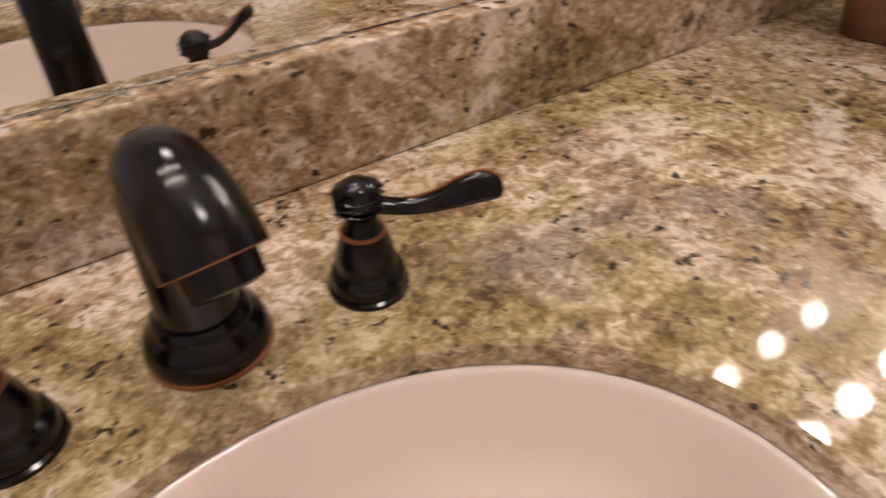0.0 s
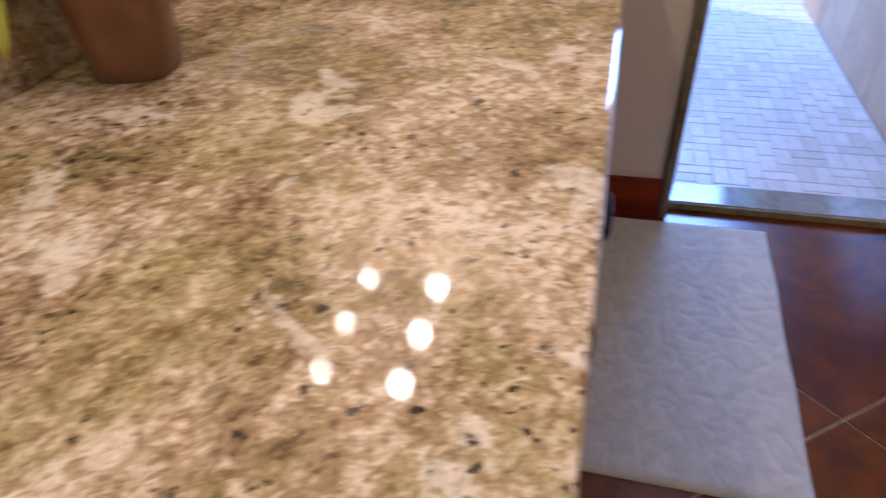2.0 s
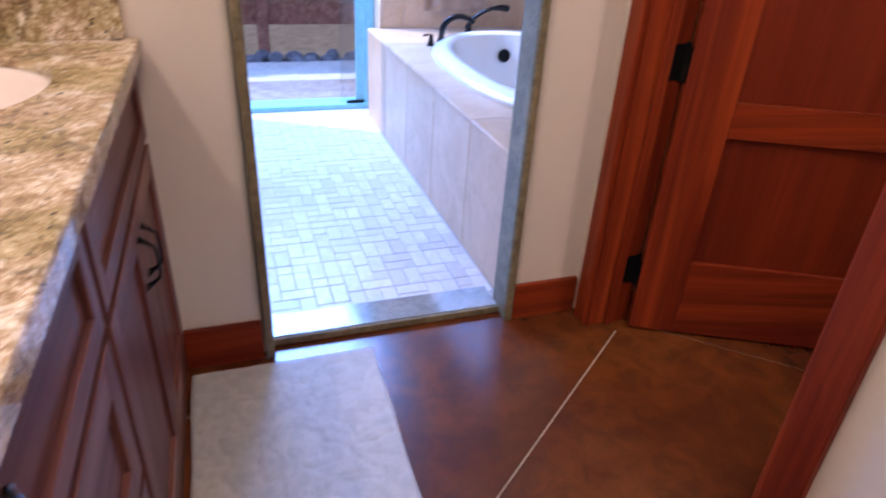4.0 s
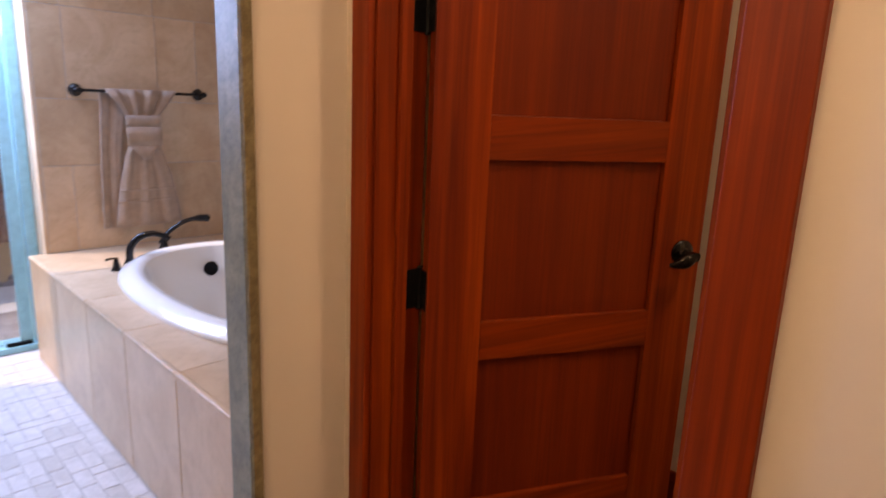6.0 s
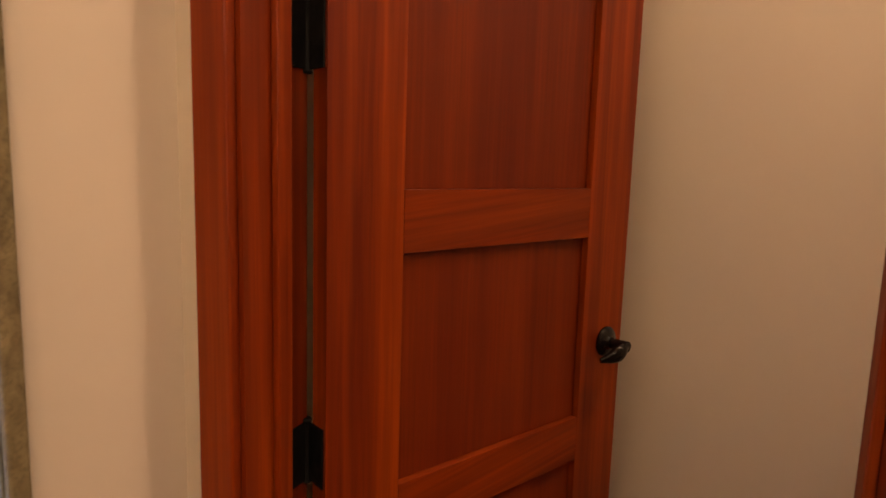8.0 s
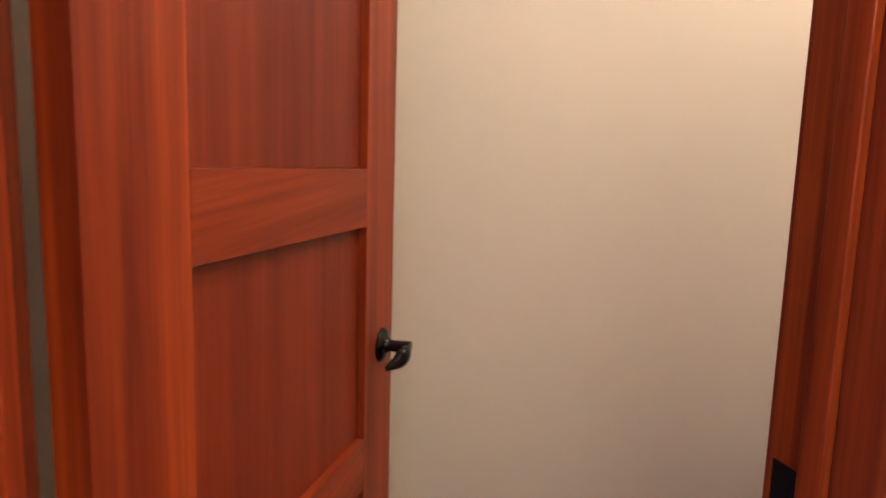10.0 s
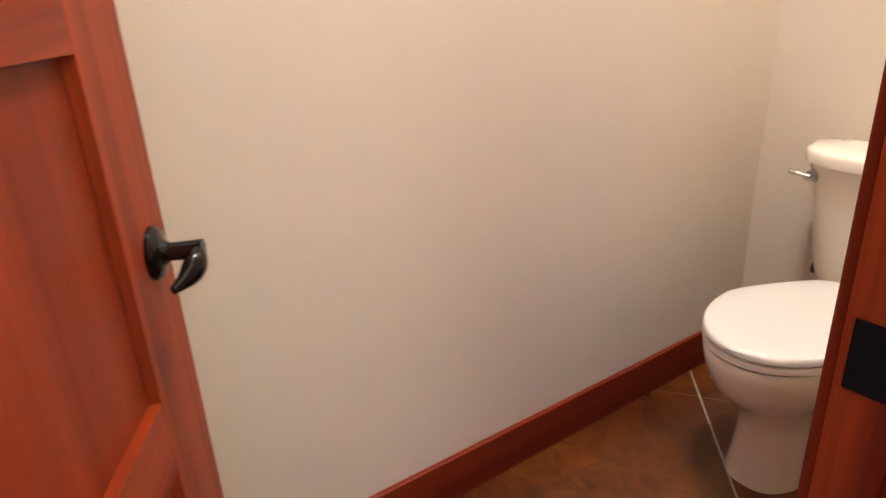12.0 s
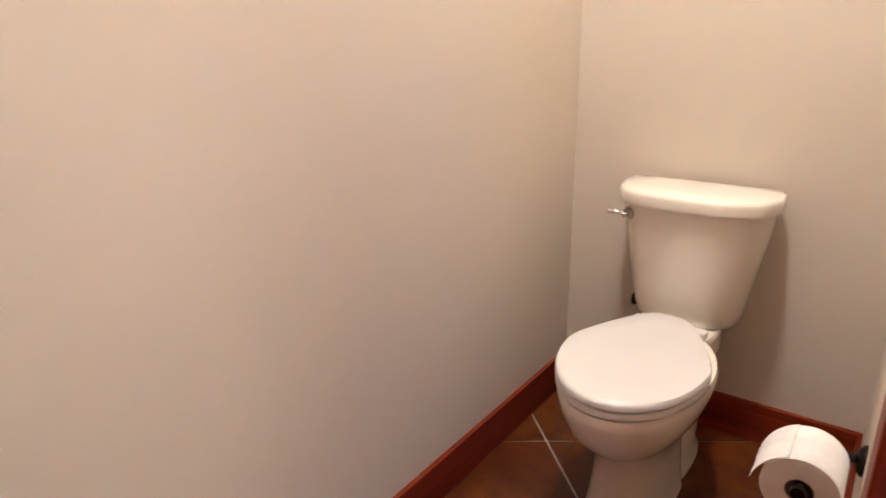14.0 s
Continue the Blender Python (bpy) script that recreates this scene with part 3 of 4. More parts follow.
def faucet_handle(name, x, y, ang, flip):
    h = empty(name, pose(x, y, TOP, 0, 0, ang))
    tagged(h, "oil-rubbed bronze faucet handle with a curved lever", "faucet handle", "bathroom faucet handles")
    part("escutcheon", lathe([(0.0245, 0), (0.0245, 0.003), (0.0225, 0.0045), (0.0235, 0.009), (0.0215, 0.016), (0.0185, 0.019), (0.0185, 0.022), (0.0165, 0.034),
                              (0.0135, 0.043), (0.0130, 0.045)], n=36), BRONZE, h, "", True, 30)
    part("copper_ring", lathe([(0.0135, 0.0452), (0.0140, 0.0462), (0.0135, 0.0474)], n=30), COPPER, h, "worn copper ring", True)
    part("neck", lathe([(0.0120, 0.0476), (0.0095, 0.053), (0.0085, 0.058), (0.0105, 0.062)], n=28), BRONZE, h, "", True)
    part("cap", lathe([(0.0095, 0.0622), (0.0125, 0.066), (0.0132, 0.072), (0.0115, 0.078), (0.0070, 0.082), (0.002, 0.0832)], n=28), BRONZE, h, "ribbed bronze cap", True)
    for i in range(3):
        part("cap_rib", tube([(0.0138 * math.cos(a), 0.0138 * math.sin(a) * 0.9, 0.0655 + 0.0045 * i + 0.002 * math.sin(a)) for a in [math.pi * (0.1 + k / 10 * 1.8) for k in range(11)]], 0.0012, 8), BRONZE, h)
    # wing lever: thin at the cap, rising into a scooped upright blade
    spine = smooth_path([(0.008, 0.0655, 0.0050, 0.0052), (0.024, 0.0625, 0.0046, 0.0046), (0.040, 0.0650, 0.0052, 0.0058), (0.056, 0.0715, 0.0062, 0.0084),
                         (0.069, 0.0750, 0.0058, 0.0088), (0.077, 0.0735, 0.0040, 0.0062), (0.0795, 0.0725, 0.0014, 0.0022)], 5)
    rings = []
    for x_at, z_at, wide, tall in spine:
        ring = []
        for k in range(18):
            a = 2 * math.pi * k / 18
            hollow = 0.0022 * (wide / 0.006) * max(0.0, -flip * math.cos(a)) * (1.0 - abs(math.sin(a))) if x_at > 0.045 else 0.0
            ring.append((x_at, wide * math.cos(a) + flip * hollow + 0.35 * flip * tall * math.sin(a), z_at + tall * math.sin(a)))
        rings.append(ring)
    part("lever", loft(rings), BRONZE, h, "", True, 60)
    part("copper_edge", tube([(x_at, 0.35 * flip * tall, z_at + tall + 0.0002) for x_at, z_at, wide, tall in spine[6:-4]], 0.0010, 6), COPPER, h, "copper wear line on the lever")
    for o in h.children:
        for v in o.data.vertices:
            v.co.z *= 0.90
    return h


def faucet(cx):
    f = empty("bathroom_faucet", pose(cx + 0.002, 0.318, TOP, 0, 0, 5))
    tagged(f, "oil-rubbed bronze arched bathroom faucet behind the sink", "faucet", "bathroom faucets")
    part("copper_ring", lathe([(0.0345, 0), (0.0345, 0.002), (0.033, 0.003)], n=40), COPPER, f, "worn copper base ring", True)
    part("base", lathe([(0.0335, 0.003), (0.0340, 0.008), (0.0315, 0.017), (0.0270, 0.022), (0.0265, 0.025), (0.0240, 0.029)], n=40), BRONZE, f, "", True, 30)
    p = smooth_path([(0, 0.000, 0.026), (0, 0.000, 0.060), (0, -0.001, 0.089), (0, -0.009, 0.111), (0, -0.024, 0.1215), (0, -0.041, 0.118), (0, -0.055, 0.108), (0, -0.063, 0.098)], 6)
    n = len(p)
    r = [float(np.interp(i / (n - 1), (0, 0.15, 0.40, 0.55, 0.75, 0.92, 1.0), (0.0225, 0.0200, 0.0182, 0.0188, 0.0215, 0.0230, 0.0228))) for i in range(n)]
    part("spout", tube(p, r, 28), BRONZE, f, "", True)
    e, d = Vector(p[-1]), (Vector(p[-1]) - Vector(p[-2])).normalized()
    part("copper_ring", tube([e, e + d * 0.0008], [0.0229, 0.0228], 28), COPPER, f, "copper line at the spout end", True)
    part("nozzle", tube([e + d * 0.0009, e + d * 0.012, e + d * 0.0135], [0.0172, 0.0166, 0.013], 28), BRONZE, f, "", True)
    part("lift_rod", tube([(0, 0.030, 0.026), (0, 0.030, 0.085)], 0.0022, 8), BRONZE, f)
    part("lift_knob", lathe([(0.002, 0), (0.0055, 0.003), (0.0055, 0.009), (0.002, 0.012)], 0, 0.030, 0.085, 14), BRONZE, f, "", True)
    return f


for c in SINKS:
    faucet(c)
    faucet_handle("faucet_handle", c + 0.097, 0.308, -32, 1)
    faucet_handle("faucet_handle", c - 0.097, 0.308, 212, -1)


def shaker(x0, x1, z0, z1, parent, name, label):
    """A framed front with a recessed panel, proud of the face frame."""
    f = 0.055 if (z1 - z0) > 0.2 else 0.038
    yb, yf = -0.1505, -0.1700
    d = part(name, box(x0 + f, x1 - f, -0.160, yb, z0 + f, z1 - f), CAB_Z if name == "door" else CAB_X, parent, label)
    part("stile", box(x0, x0 + f - 0.0003, yf, yb, z0, z1, 0.0015), CAB_Z, d)
    part("stile", box(x1 - f + 0.0003, x1, yf, yb, z0, z1, 0.0015), CAB_Z, d)
    part("rail", box(x0 + f, x1 - f, yf, yb, z0, z0 + f - 0.0003, 0.0015), CAB_X, d)
    part("rail", box(x0 + f, x1 - f, yf, yb, z1 - f + 0.0003, z1, 0.0015), CAB_X, d)
    return d


def pull(parent, x, z, upright, length=0.10):
    """Dark bronze strap pull: flared feet, a straight raised grip."""
    pts = [(-0.5, -0.001), (-0.47, 0.006), (-0.36, 0.021), (-0.26, 0.0255), (0.0, 0.0265), (0.26, 0.0255), (0.36, 0.021), (0.47, 0.006), (0.5, -0.001)]
    p = smooth_path([(x, -0.1705 - o, z + u * length) if upright else (x + u * length, -0.1705 - o, z) for u, o in pts], 3)
    n = len(p)
    r = [0.0040 + 0.0090 * abs(2 * i / (n - 1) - 1) ** 3.6 for i in range(n)]
    return part("pull", tube(p, r, 12, 0.7 if upright else 1.25), BRONZE, parent, "dark bronze strap pull", True)


def cabinet(x0, x1, kind):
    c = empty("vanity_cabinet")
    tagged(c, "reddish brown wooden vanity cabinet with " + ("two framed doors" if kind == "doors" else "a stack of framed drawers"), "cabinet", "vanity cabinets")
    bm = box(x0, x0 + 0.018, -0.150, 0.458, 0.0, 0.8495)
    box(x1 - 0.018, x1, -0.150, 0.458, 0.0, 0.8495, 0, bm)
    box(x0 + 0.018, x1 - 0.018, -0.132, 0.458, 0.10, 0.118, 0, bm)
    box(x0 + 0.018, x1 - 0.018, 0.446, 0.458, 0.118, 0.8495, 0, bm)
    box(x0 + 0.018, x1 - 0.018, -0.150, -0.132, 0.10, 0.8495, 0, bm)
    part("body", bm, CAB_Z, c)
    part("toe_board", box(x0, x1, -0.163, -0.1505, 0.0, 0.094, 0.001), CAB_X, c)
    g = 0.012
    if kind == "doors":
        m = (x0 + x1) / 2
        shaker(x0 + g, x1 - g, 0.675, 0.835, c, "false_front", "framed false drawer front")
        for a, b, px in ((x0 + g, m - 0.002, m - 0.028), (m + 0.002, x1 - g, m + 0.028)):
            d = shaker(a, b, 0.105, 0.655, c, "door", "framed cabinet door")
            pull(d, px, 0.562, True)
    else:
        for z0, z1 in ((0.675, 0.835), (0.415, 0.655), (0.105, 0.395)):
            d = shaker(x0 + g, x1 - g, z0, z1, c, "drawer", "framed drawer front")
            pull(d, (x0 + x1) / 2 - 0.02, z1 - 0.050, False, 0.105)
    return c


cabinet(-0.428, 0.308, "doors")
cabinet(0.310, 1.148, "drawers")
cabinet(1.150, 1.888, "doors")


def bath_mat():
    bm = bmesh.new()
    nx, ny = 180, 100
    rows = []
    for i in range(nx + 1):
        row = []
        for j in range(ny + 1):
            u, v = i / nx, j / ny
            x = 0.938 + u * 0.905
            y = -0.176 - v * (0.475 + 0.030 * u)
            e = min(u, 1 - u, v, 1 - v)
            w = noise.noise(Vector((x * 4, y * 4, 0)))
            if e < 0.001:
                x += 0.004 * w
                y += 0.006 * w
            wr = noise.noise(Vector((x * 5, y * 6, 3))) + 0.5 * noise.noise(Vector((x * 30 + y * 12, y * 34, 7)))
            crease = (1 - abs(noise.noise(Vector((x * 11 + 2 * y, y * 15, 2))))) ** 14 + 0.6 * (1 - abs(noise.noise(Vector((x * 23, y * 19 - 4 * x, 5))))) ** 14
            z = 0.0125 + 0.0022 * wr - 0.0030 * crease
            if e < 0.02:
                z = 0.002 + (z - 0.002) * math.sqrt(max(0.0, e / 0.02))
            row.append(bm.verts.new((x, y, max(z, 0.0015))))
        rows.append(row)
    for i in range(nx):
        for j in range(ny):
            bm.faces.new((rows[i][j], rows[i + 1][j], rows[i + 1][j + 1], rows[i][j + 1]))
    edge = [rows[i][0] for i in range(nx + 1)] + [rows[nx][j] for j in range(1, ny + 1)] + [rows[i][ny] for i in range(nx - 1, -1, -1)] + [rows[0][j] for j in range(ny - 1, 0, -1)]
    low = [bm.verts.new((v.co.x, v.co.y, 0.0005)) for v in edge]
    for k in range(len(edge)):
        bm.faces.new((edge[k], edge[(k + 1) % len(edge)], low[(k + 1) % len(low)], low[k]))
    return part("bath_mat", bm, MAT_CLOTH, None, "", True, 60)


tagged(bath_mat(), "off-white crumpled cotton bath mat on the floor before the vanity", "bath mat")


def potted_plant(x, y):
    p = empty("potted_plant", pose(x, y, TOP, 0, 0, 20))
    tagged(p, "brown glazed clay pot with broad yellow-green leaves on the counter", "plant")

    def ring(r, z, n=40, e=3.2):
        out = []
        for i in range(n):
            a = 2 * math.pi * i / n
            c, s = math.cos(a), math.sin(a)
            k = (abs(c) ** e + abs(s) ** e) ** (-1 / e)
            out.append((r * k * c, r * k * s, z))
        return out
    rings = [ring(0.040, 0), ring(0.043, 0.003), ring(0.048, 0.05), ring(0.055, 0.11), ring(0.060, 0.14), ring(0.062, 0.145), ring(0.058, 0.148), ring(0.054, 0.143), ring(0.050, 0.120)]
    part("pot", loft(rings), CLAY, p, "tapered brown clay pot", True, 50)
    part("soil", lathe([(0.05, 0.1205), (0.05, 0.126), (0.02, 0.130)], n=24), SOIL, p, "", True)
    rnd = random.Random(4)
    for i in range(17):
        a = 2 * math.pi * i / 14 + rnd.uniform(-0.2, 0.2)
        reach, lift = rnd.uniform(0.10, 0.17), rnd.uniform(0.05, 0.13)
        droop = rnd.uniform(0.03, 0.10)
        if i > 13:
            a, reach, lift, droop = radians((116, 128, 144)[i - 14]), (0.150, 0.112, 0.132)[i - 14], 0.025, (0.140, 0.095, 0.118)[i - 14]
        path = smooth_path([(0.012, 0.126), (reach * 0.45, 0.15 + lift), (reach * 0.8, 0.15 + lift * 0.6), (reach, 0.15 + lift - droop)], 5)
        bm = bmesh.new()
        rows, n = [], len(path)
        for k, (r, z) in enumerate(path):
            u = k / (n - 1)
            w = 0.003 if u < 0.35 else (0.026 if i < 14 else 0.034) * math.sin(math.pi * min(1, (u - 0.33) / 0.67)) ** 0.7 + 0.0008
            c, s = math.cos(a), math.sin(a)
            rows.append([bm.verts.new((r * c - q * w * s, r * s + q * w * c, z - abs(q) * w * -0.25)) for q in (-1, -0.5, 0, 0.5, 1)])
        for r0, r1 in zip(rows, rows[1:]):
            for q in range(4):
                bm.faces.new((r0[q], r0[q + 1], r1[q + 1], r1[q]))
        lf = part("leaf", bm, LEAF, p, "", True, 80)
        mod = lf.modifiers.new("thickness", "SOLIDIFY")
        mod.thickness = 0.0012
    return p


potted_plant(0.762, 0.335)


def vanity_light(cx):
    v = empty("vanity_light", pose(cx, 0.4595, 2.10))
    tagged(v, "bronze three-bulb light bar above the mirror, lit", "wall light", "vanity lights")
    part("back_plate", box(-0.30, 0.30, -0.022, -0.001, -0.03, 0.03, 0.006), BRONZE, v)
    for dx in (-0.215, 0.0, 0.235):
        part("arm", tube([(dx, -0.022, 0), (dx, -0.07, 0.03), (dx, -0.136, 0.065)], 0.007, 10), BRONZE, v, "", True)
        b = lathe([(0.004, -0.036), (0.022, -0.030), (0.034, -0.012), (0.036, 0.004), (0.028, 0.024), (0.016, 0.036), (0.013, 0.048)], dx, -0.139, 0.0, 20)
        part("bulb", b, BULB, v, "lit warm glass bulb", True)
        part("socket", lathe([(0.016, 0.0485), (0.018, 0.055), (0.018, 0.075), (0.010, 0.082)], dx, -0.139, 0.0, 18), BRONZE, v, "", True)
    return v


for c in (-0.06, 1.55):
    vanity_light(c)


def ceiling_can(x, y, r):
    c = empty("unseen_ceiling_light", pose(x, y, H))
    tagged(c, "unseen round white recessed ceiling light, lit", "ceiling light", "ceiling lights")
    part("trim_ring", lathe([(r + 0.02, 0), (r + 0.02, -0.006), (r, -0.012), (r - 0.004, -0.001)], n=32, cap0=False, cap1=False), CEIL, c, "", True)
    part("lens", lathe([(r - 0.005, -0.003), (r - 0.02, -0.005), (0.01, -0.006)], n=32), LENS_ON, c, "", True)
    return c


ceiling_can(0.46, -1.99, 0.09)
ceiling_can(3.0, -0.4, 0.09)
# unseen can, added only to go with the bath fill lamp
ceiling_can(0.3, -0.55, 0.09)

# ---- water closet ----


def oval(cx, cy, a_front, a_back, b, z, n=48, e=2.0):
    out = []
    for i in range(n):
        t = 2 * math.pi * i / n
        c, s = math.cos(t), math.sin(t)
        ex = 2.0 / e
        x = math.copysign(abs(c) ** ex, c) * (a_front if c > 0 else a_back)
        y = math.copysign(abs(s) ** ex, s) * b
        out.append((cx + x, cy + y, z))
    return out


def toilet():
    t = empty("toilet", pose(-0.350, -1.975, 0))
    tagged(t, "white two-piece porcelain toilet with its lid closed", "toilet")
    # pedestal and bowl
    rings = [oval(0.35, 0, 0.238, 0.10, 0.104, 0.0, e=2.7), oval(0.35, 0, 0.236, 0.10, 0.102, 0.010, e=2.7), oval(0.35, 0, 0.228, 0.10, 0.095, 0.06, e=2.7),
             oval(0.35, 0, 0.222, 0.11, 0.089, 0.14, e=2.6), oval(0.365, 0, 0.222, 0.20, 0.093, 0.205, e=2.4), oval(0.39, 0, 0.250, 0.29, 0.125, 0.25, e=2.2),
             oval(0.415, 0, 0.272, 0.30, 0.150, 0.30, e=2.1), oval(0.43, 0, 0.278, 0.28, 0.166, 0.35, e=2.1), oval(0.435, 0, 0.280, 0.25, 0.170, 0.385, e=2.1),
             oval(0.435, 0, 0.276, 0.245, 0.166, 0.395, e=2.1)]
    part("bowl", loft(rings), PORCELAIN, t, "", True, 50)
    # trapway behind the column, on its wider foot
    trap = [oval(0.20, 0, 0.20, 0.15, 0.098, 0.0, 40, 2.6), oval(0.20, 0, 0.198, 0.148, 0.096, 0.018, 40, 2.6), oval(0.20, 0, 0.185, 0.138, 0.085, 0.040, 40, 2.4),
            oval(0.20, 0, 0.180, 0.135, 0.092, 0.110, 40, 2.2), oval(0.19, 0, 0.175, 0.130, 0.090, 0.190, 40, 2.2), oval(0.17, 0, 0.17, 0.120, 0.090, 0.290, 40, 2.2),
            oval(0.15, 0, 0.15, 0.110, 0.085, 0.335, 40, 2.2)]
    part("trapway", loft(trap), PORCELAIN, t, "", True, 50)
    part("tank_shelf", loft([oval(0.13, 0, 0.13, 0.10, 0.108, z, 40, 3.0) for z in (0.33, 0.372, 0.384)] + [oval(0.13, 0, 0.125, 0.095, 0.103, 0.390, 40, 3.5)]), PORCELAIN, t, "", True, 50)
    # seat and lid
    def seat_ring(z, k):
        pts = []
        for i in range(56):
            a = 2 * math.pi * i / 56
            c, s = math.cos(a), math.sin(a)
            x = 0.47 + (0.245 if c > 0 else 0.258) * c
            y = 0.171 * math.copysign(abs(s) ** (0.97 + 0.37 * min(0.0, c)), s)
            if c < 0:
                y *= 1.0 - 0.44 * (-c) ** 1.2
            pts.append((0.46 + (x - 0.46) * k, y * k, z))
        return pts
    part("seat", loft([seat_ring(0.398, 0.975), seat_ring(0.402, 1.0), seat_ring(0.414, 1.0), seat_ring(0.418, 0.985)]), SEATWHITE, t, "", True, 50)
    part("lid", loft([seat_ring(0.4215, 0.98), seat_ring(0.424, 1.005), seat_ring(0.434, 1.005), seat_ring(0.440, 0.985), seat_ring(0.4425, 0.94), seat_ring(0.444, 0.7)]), SEATWHITE, t, "closed white seat lid", True, 40)
    for s in (-1, 1):
        part("seat_hinge", box(0.205, 0.240, s * 0.075 - 0.022, s * 0.075 + 0.022, 0.3955, 0.420, 0.006), SEATWHITE, t)

    def tank_ring(z, w0, front, k=1.0, back=0.012):
        """Flat back, bowed front."""
        n, pts = 22, []
        for i in range(n + 1):
            u = -1 + 2 * i / n
            pts.append((back + (front * (1 - 0.34 * abs(u) ** 3.0 - 0.22 * abs(u) ** 14)) * k, u * w0 * k, z))
        pts += [(back + 0.030, w0 * k * 0.998, z), (back + 0.008, w0 * k * 0.975, z), (back, w0 * k * 0.93, z), (back, 0, z),
                (back, -w0 * k * 0.93, z), (back + 0.008, -w0 * k * 0.975, z), (back + 0.030, -w0 * k * 0.998, z)]
        return pts
    part("tank", loft([tank_ring(0.392, 0.134, 0.145), tank_ring(0.398, 0.142, 0.153), tank_ring(0.43, 0.148, 0.160), tank_ring(0.55, 0.168, 0.172), tank_ring(0.66, 0.189, 0.184),
                       tank_ring(0.722, 0.196, 0.190)]), PORCELAIN, t, "", True, 50)
    part("tank_lid", loft([tank_ring(0.7225, 0.200, 0.196), tank_ring(0.726, 0.206, 0.205), tank_ring(0.752, 0.208, 0.207), tank_ring(0.760, 0.205, 0.202), tank_ring(0.764, 0.196, 0.190), tank_ring(0.766, 0.12, 0.12, 1.0, 0.03)]), PORCELAIN, t, "", True, 45)
    lv = part("flush_lever", tube([(0.160, -0.152, 0.690), (0.185, -0.154, 0.690)], [0.019, 0.016], 20), CHROME, t, "brushed nickel flush lever", True)
    part("lever_arm", tube(smooth_path([(0.184, -0.154, 0.691), (0.190, -0.175, 0.694), (0.190, -0.205, 0.697)], 4), [0.008, 0.008, 0.0075, 0.007, 0.007, 0.0075, 0.008, 0.009, 0.0085], 12, 0.7), CHROME, lv, "", True)
    # water supply
    part("supply_hose", tube(smooth_path([(0.055, -0.090, 0.338), (0.045, -0.075, 0.30), (0.04, -0.070, 0.22), (0.045, -0.060, 0.19)], 4), 0.006, 10), BLACK, t, "dark braided supply hose", True)
    part("coupling_nut", lathe([(0.009, 0.386), (0.010, 0.396), (0.009, 0.412), (0.006, 0.418)], 0.075, -0.150, 0, 12), BLACK, t, "dark coupling nut", True)
    part("stop_valve", tube([(0.001, -0.060, 0.18), (0.035, -0.060, 0.18), (0.050, -0.060, 0.18)], [0.010, 0.011, 0.013], 14), CHROME, t, "", True)
    return t


toilet()


def paper_holder():
    h = empty("toilet_paper_holder", pose(0.0, 0.0, 0.0))
    tagged(h, "dark bronze toilet paper holder on the closet wall", "paper holder")
    X, Y, Z = 0.385, -1.580, 0.506
    rose = lathe([(0.026, 0), (0.026, 0.004), (0.020, 0.010), (0.012, 0.014)], n=24)
    for v in rose.verts:
        v.co = Vector((X + v.co.x, -1.5055 - v.co.z, Z + v.co.y))
    part("rose", rose, BRONZE, h, "", True)
    part("post", tube([(X, -1.519, Z), (X, -1.56, Z), (X, Y - 0.008, Z)], [0.008, 0.008, 0.010], 14), BRONZE, h, "", True)
    part("bar", tube([(X, Y, Z), (X + 0.06, Y, Z), (X + 0.135, Y, Z), (X + 0.14, Y, Z), (X + 0.147, Y, Z)], [0.008, 0.008, 0.008, 0.012, 0.011], 16), BRONZE, h, "", True)
    r = empty("toilet_paper_roll", pose(X + 0.072, Y, Z - 0.0095))
    tagged(r, "half-used white toilet paper roll with a loose torn end", "toilet paper")
    n, L = 56, 0.052
    rings = []
    for rad, x in ((0.0205, -L), (0.0550, -L), (0.0563, -L + 0.003), (0.0563, L - 0.003), (0.0550, L), (0.0205, L), (0.0205, -L)):
        rings.append([(x, rad * math.cos(a), rad * math.sin(a)) for a in [2 * math.pi * i / n for i in range(n)]])
    part("roll", loft(rings, False, False), PAPER, r, "", True, 40)
    part("core", loft([[(x, q * math.cos(a), q * math.sin(a)) for a in [2 * math.pi * i / 32 for i in range(32)]] for q, x in ((0.0200, -L), (0.0200, L), (0.0188, L), (0.0188, -L))], False, False), CARD, r, "brown cardboard core", True)
    bm = bmesh.new()
    rows = []
    for k in range(9):
        a = radians(112 + 9 * k)
        rr = 0.0570 + 0.00022 * k * k
        row = []
        for i in range(25):
            x = -L + 2 * L * i / 24
            j = 0.010 * noise.noise(Vector((x * 60, 0, 1))) + 0.004 * noise.noise(Vector((x * 200, 0, 4))) if k == 8 else 0.0
            row.append(bm.verts.new((x, (rr + j * 0.4) * math.cos(a) , (rr + j * 0.2) * math.sin(a) + j)))
        rows.append(row)
    for a, b in zip(rows, rows[1:]):
        for i in range(24):
            bm.faces.new((a[i], a[i + 1], b[i + 1], b[i]))
    tail = part("loose_sheet", bm, PAPER, r, "torn loose sheet", True, 60)
    tail.modifiers.new("thickness", "SOLIDIFY").thickness = 0.0006


paper_holder()

# ---- wet room ----
shower = setting("shower_floor", box(1.9665, 4.35, -1.16, 0.462, -0.1, -0.004), TILE_GROUT, "pale stone mosaic floor of the wet room", False, "floor")
setting("wet_room_base", box(1.9665, 4.06, -2.38, -1.1605, -0.1, -0.004), TILE_GROUT, "base under the bathtub deck", False, "floor")

DECK, DY = 0.50, -1.153
deck = empty("bathtub_deck")
tagged(deck, "travertine tiled bathtub deck", "tub deck", kind="structure")


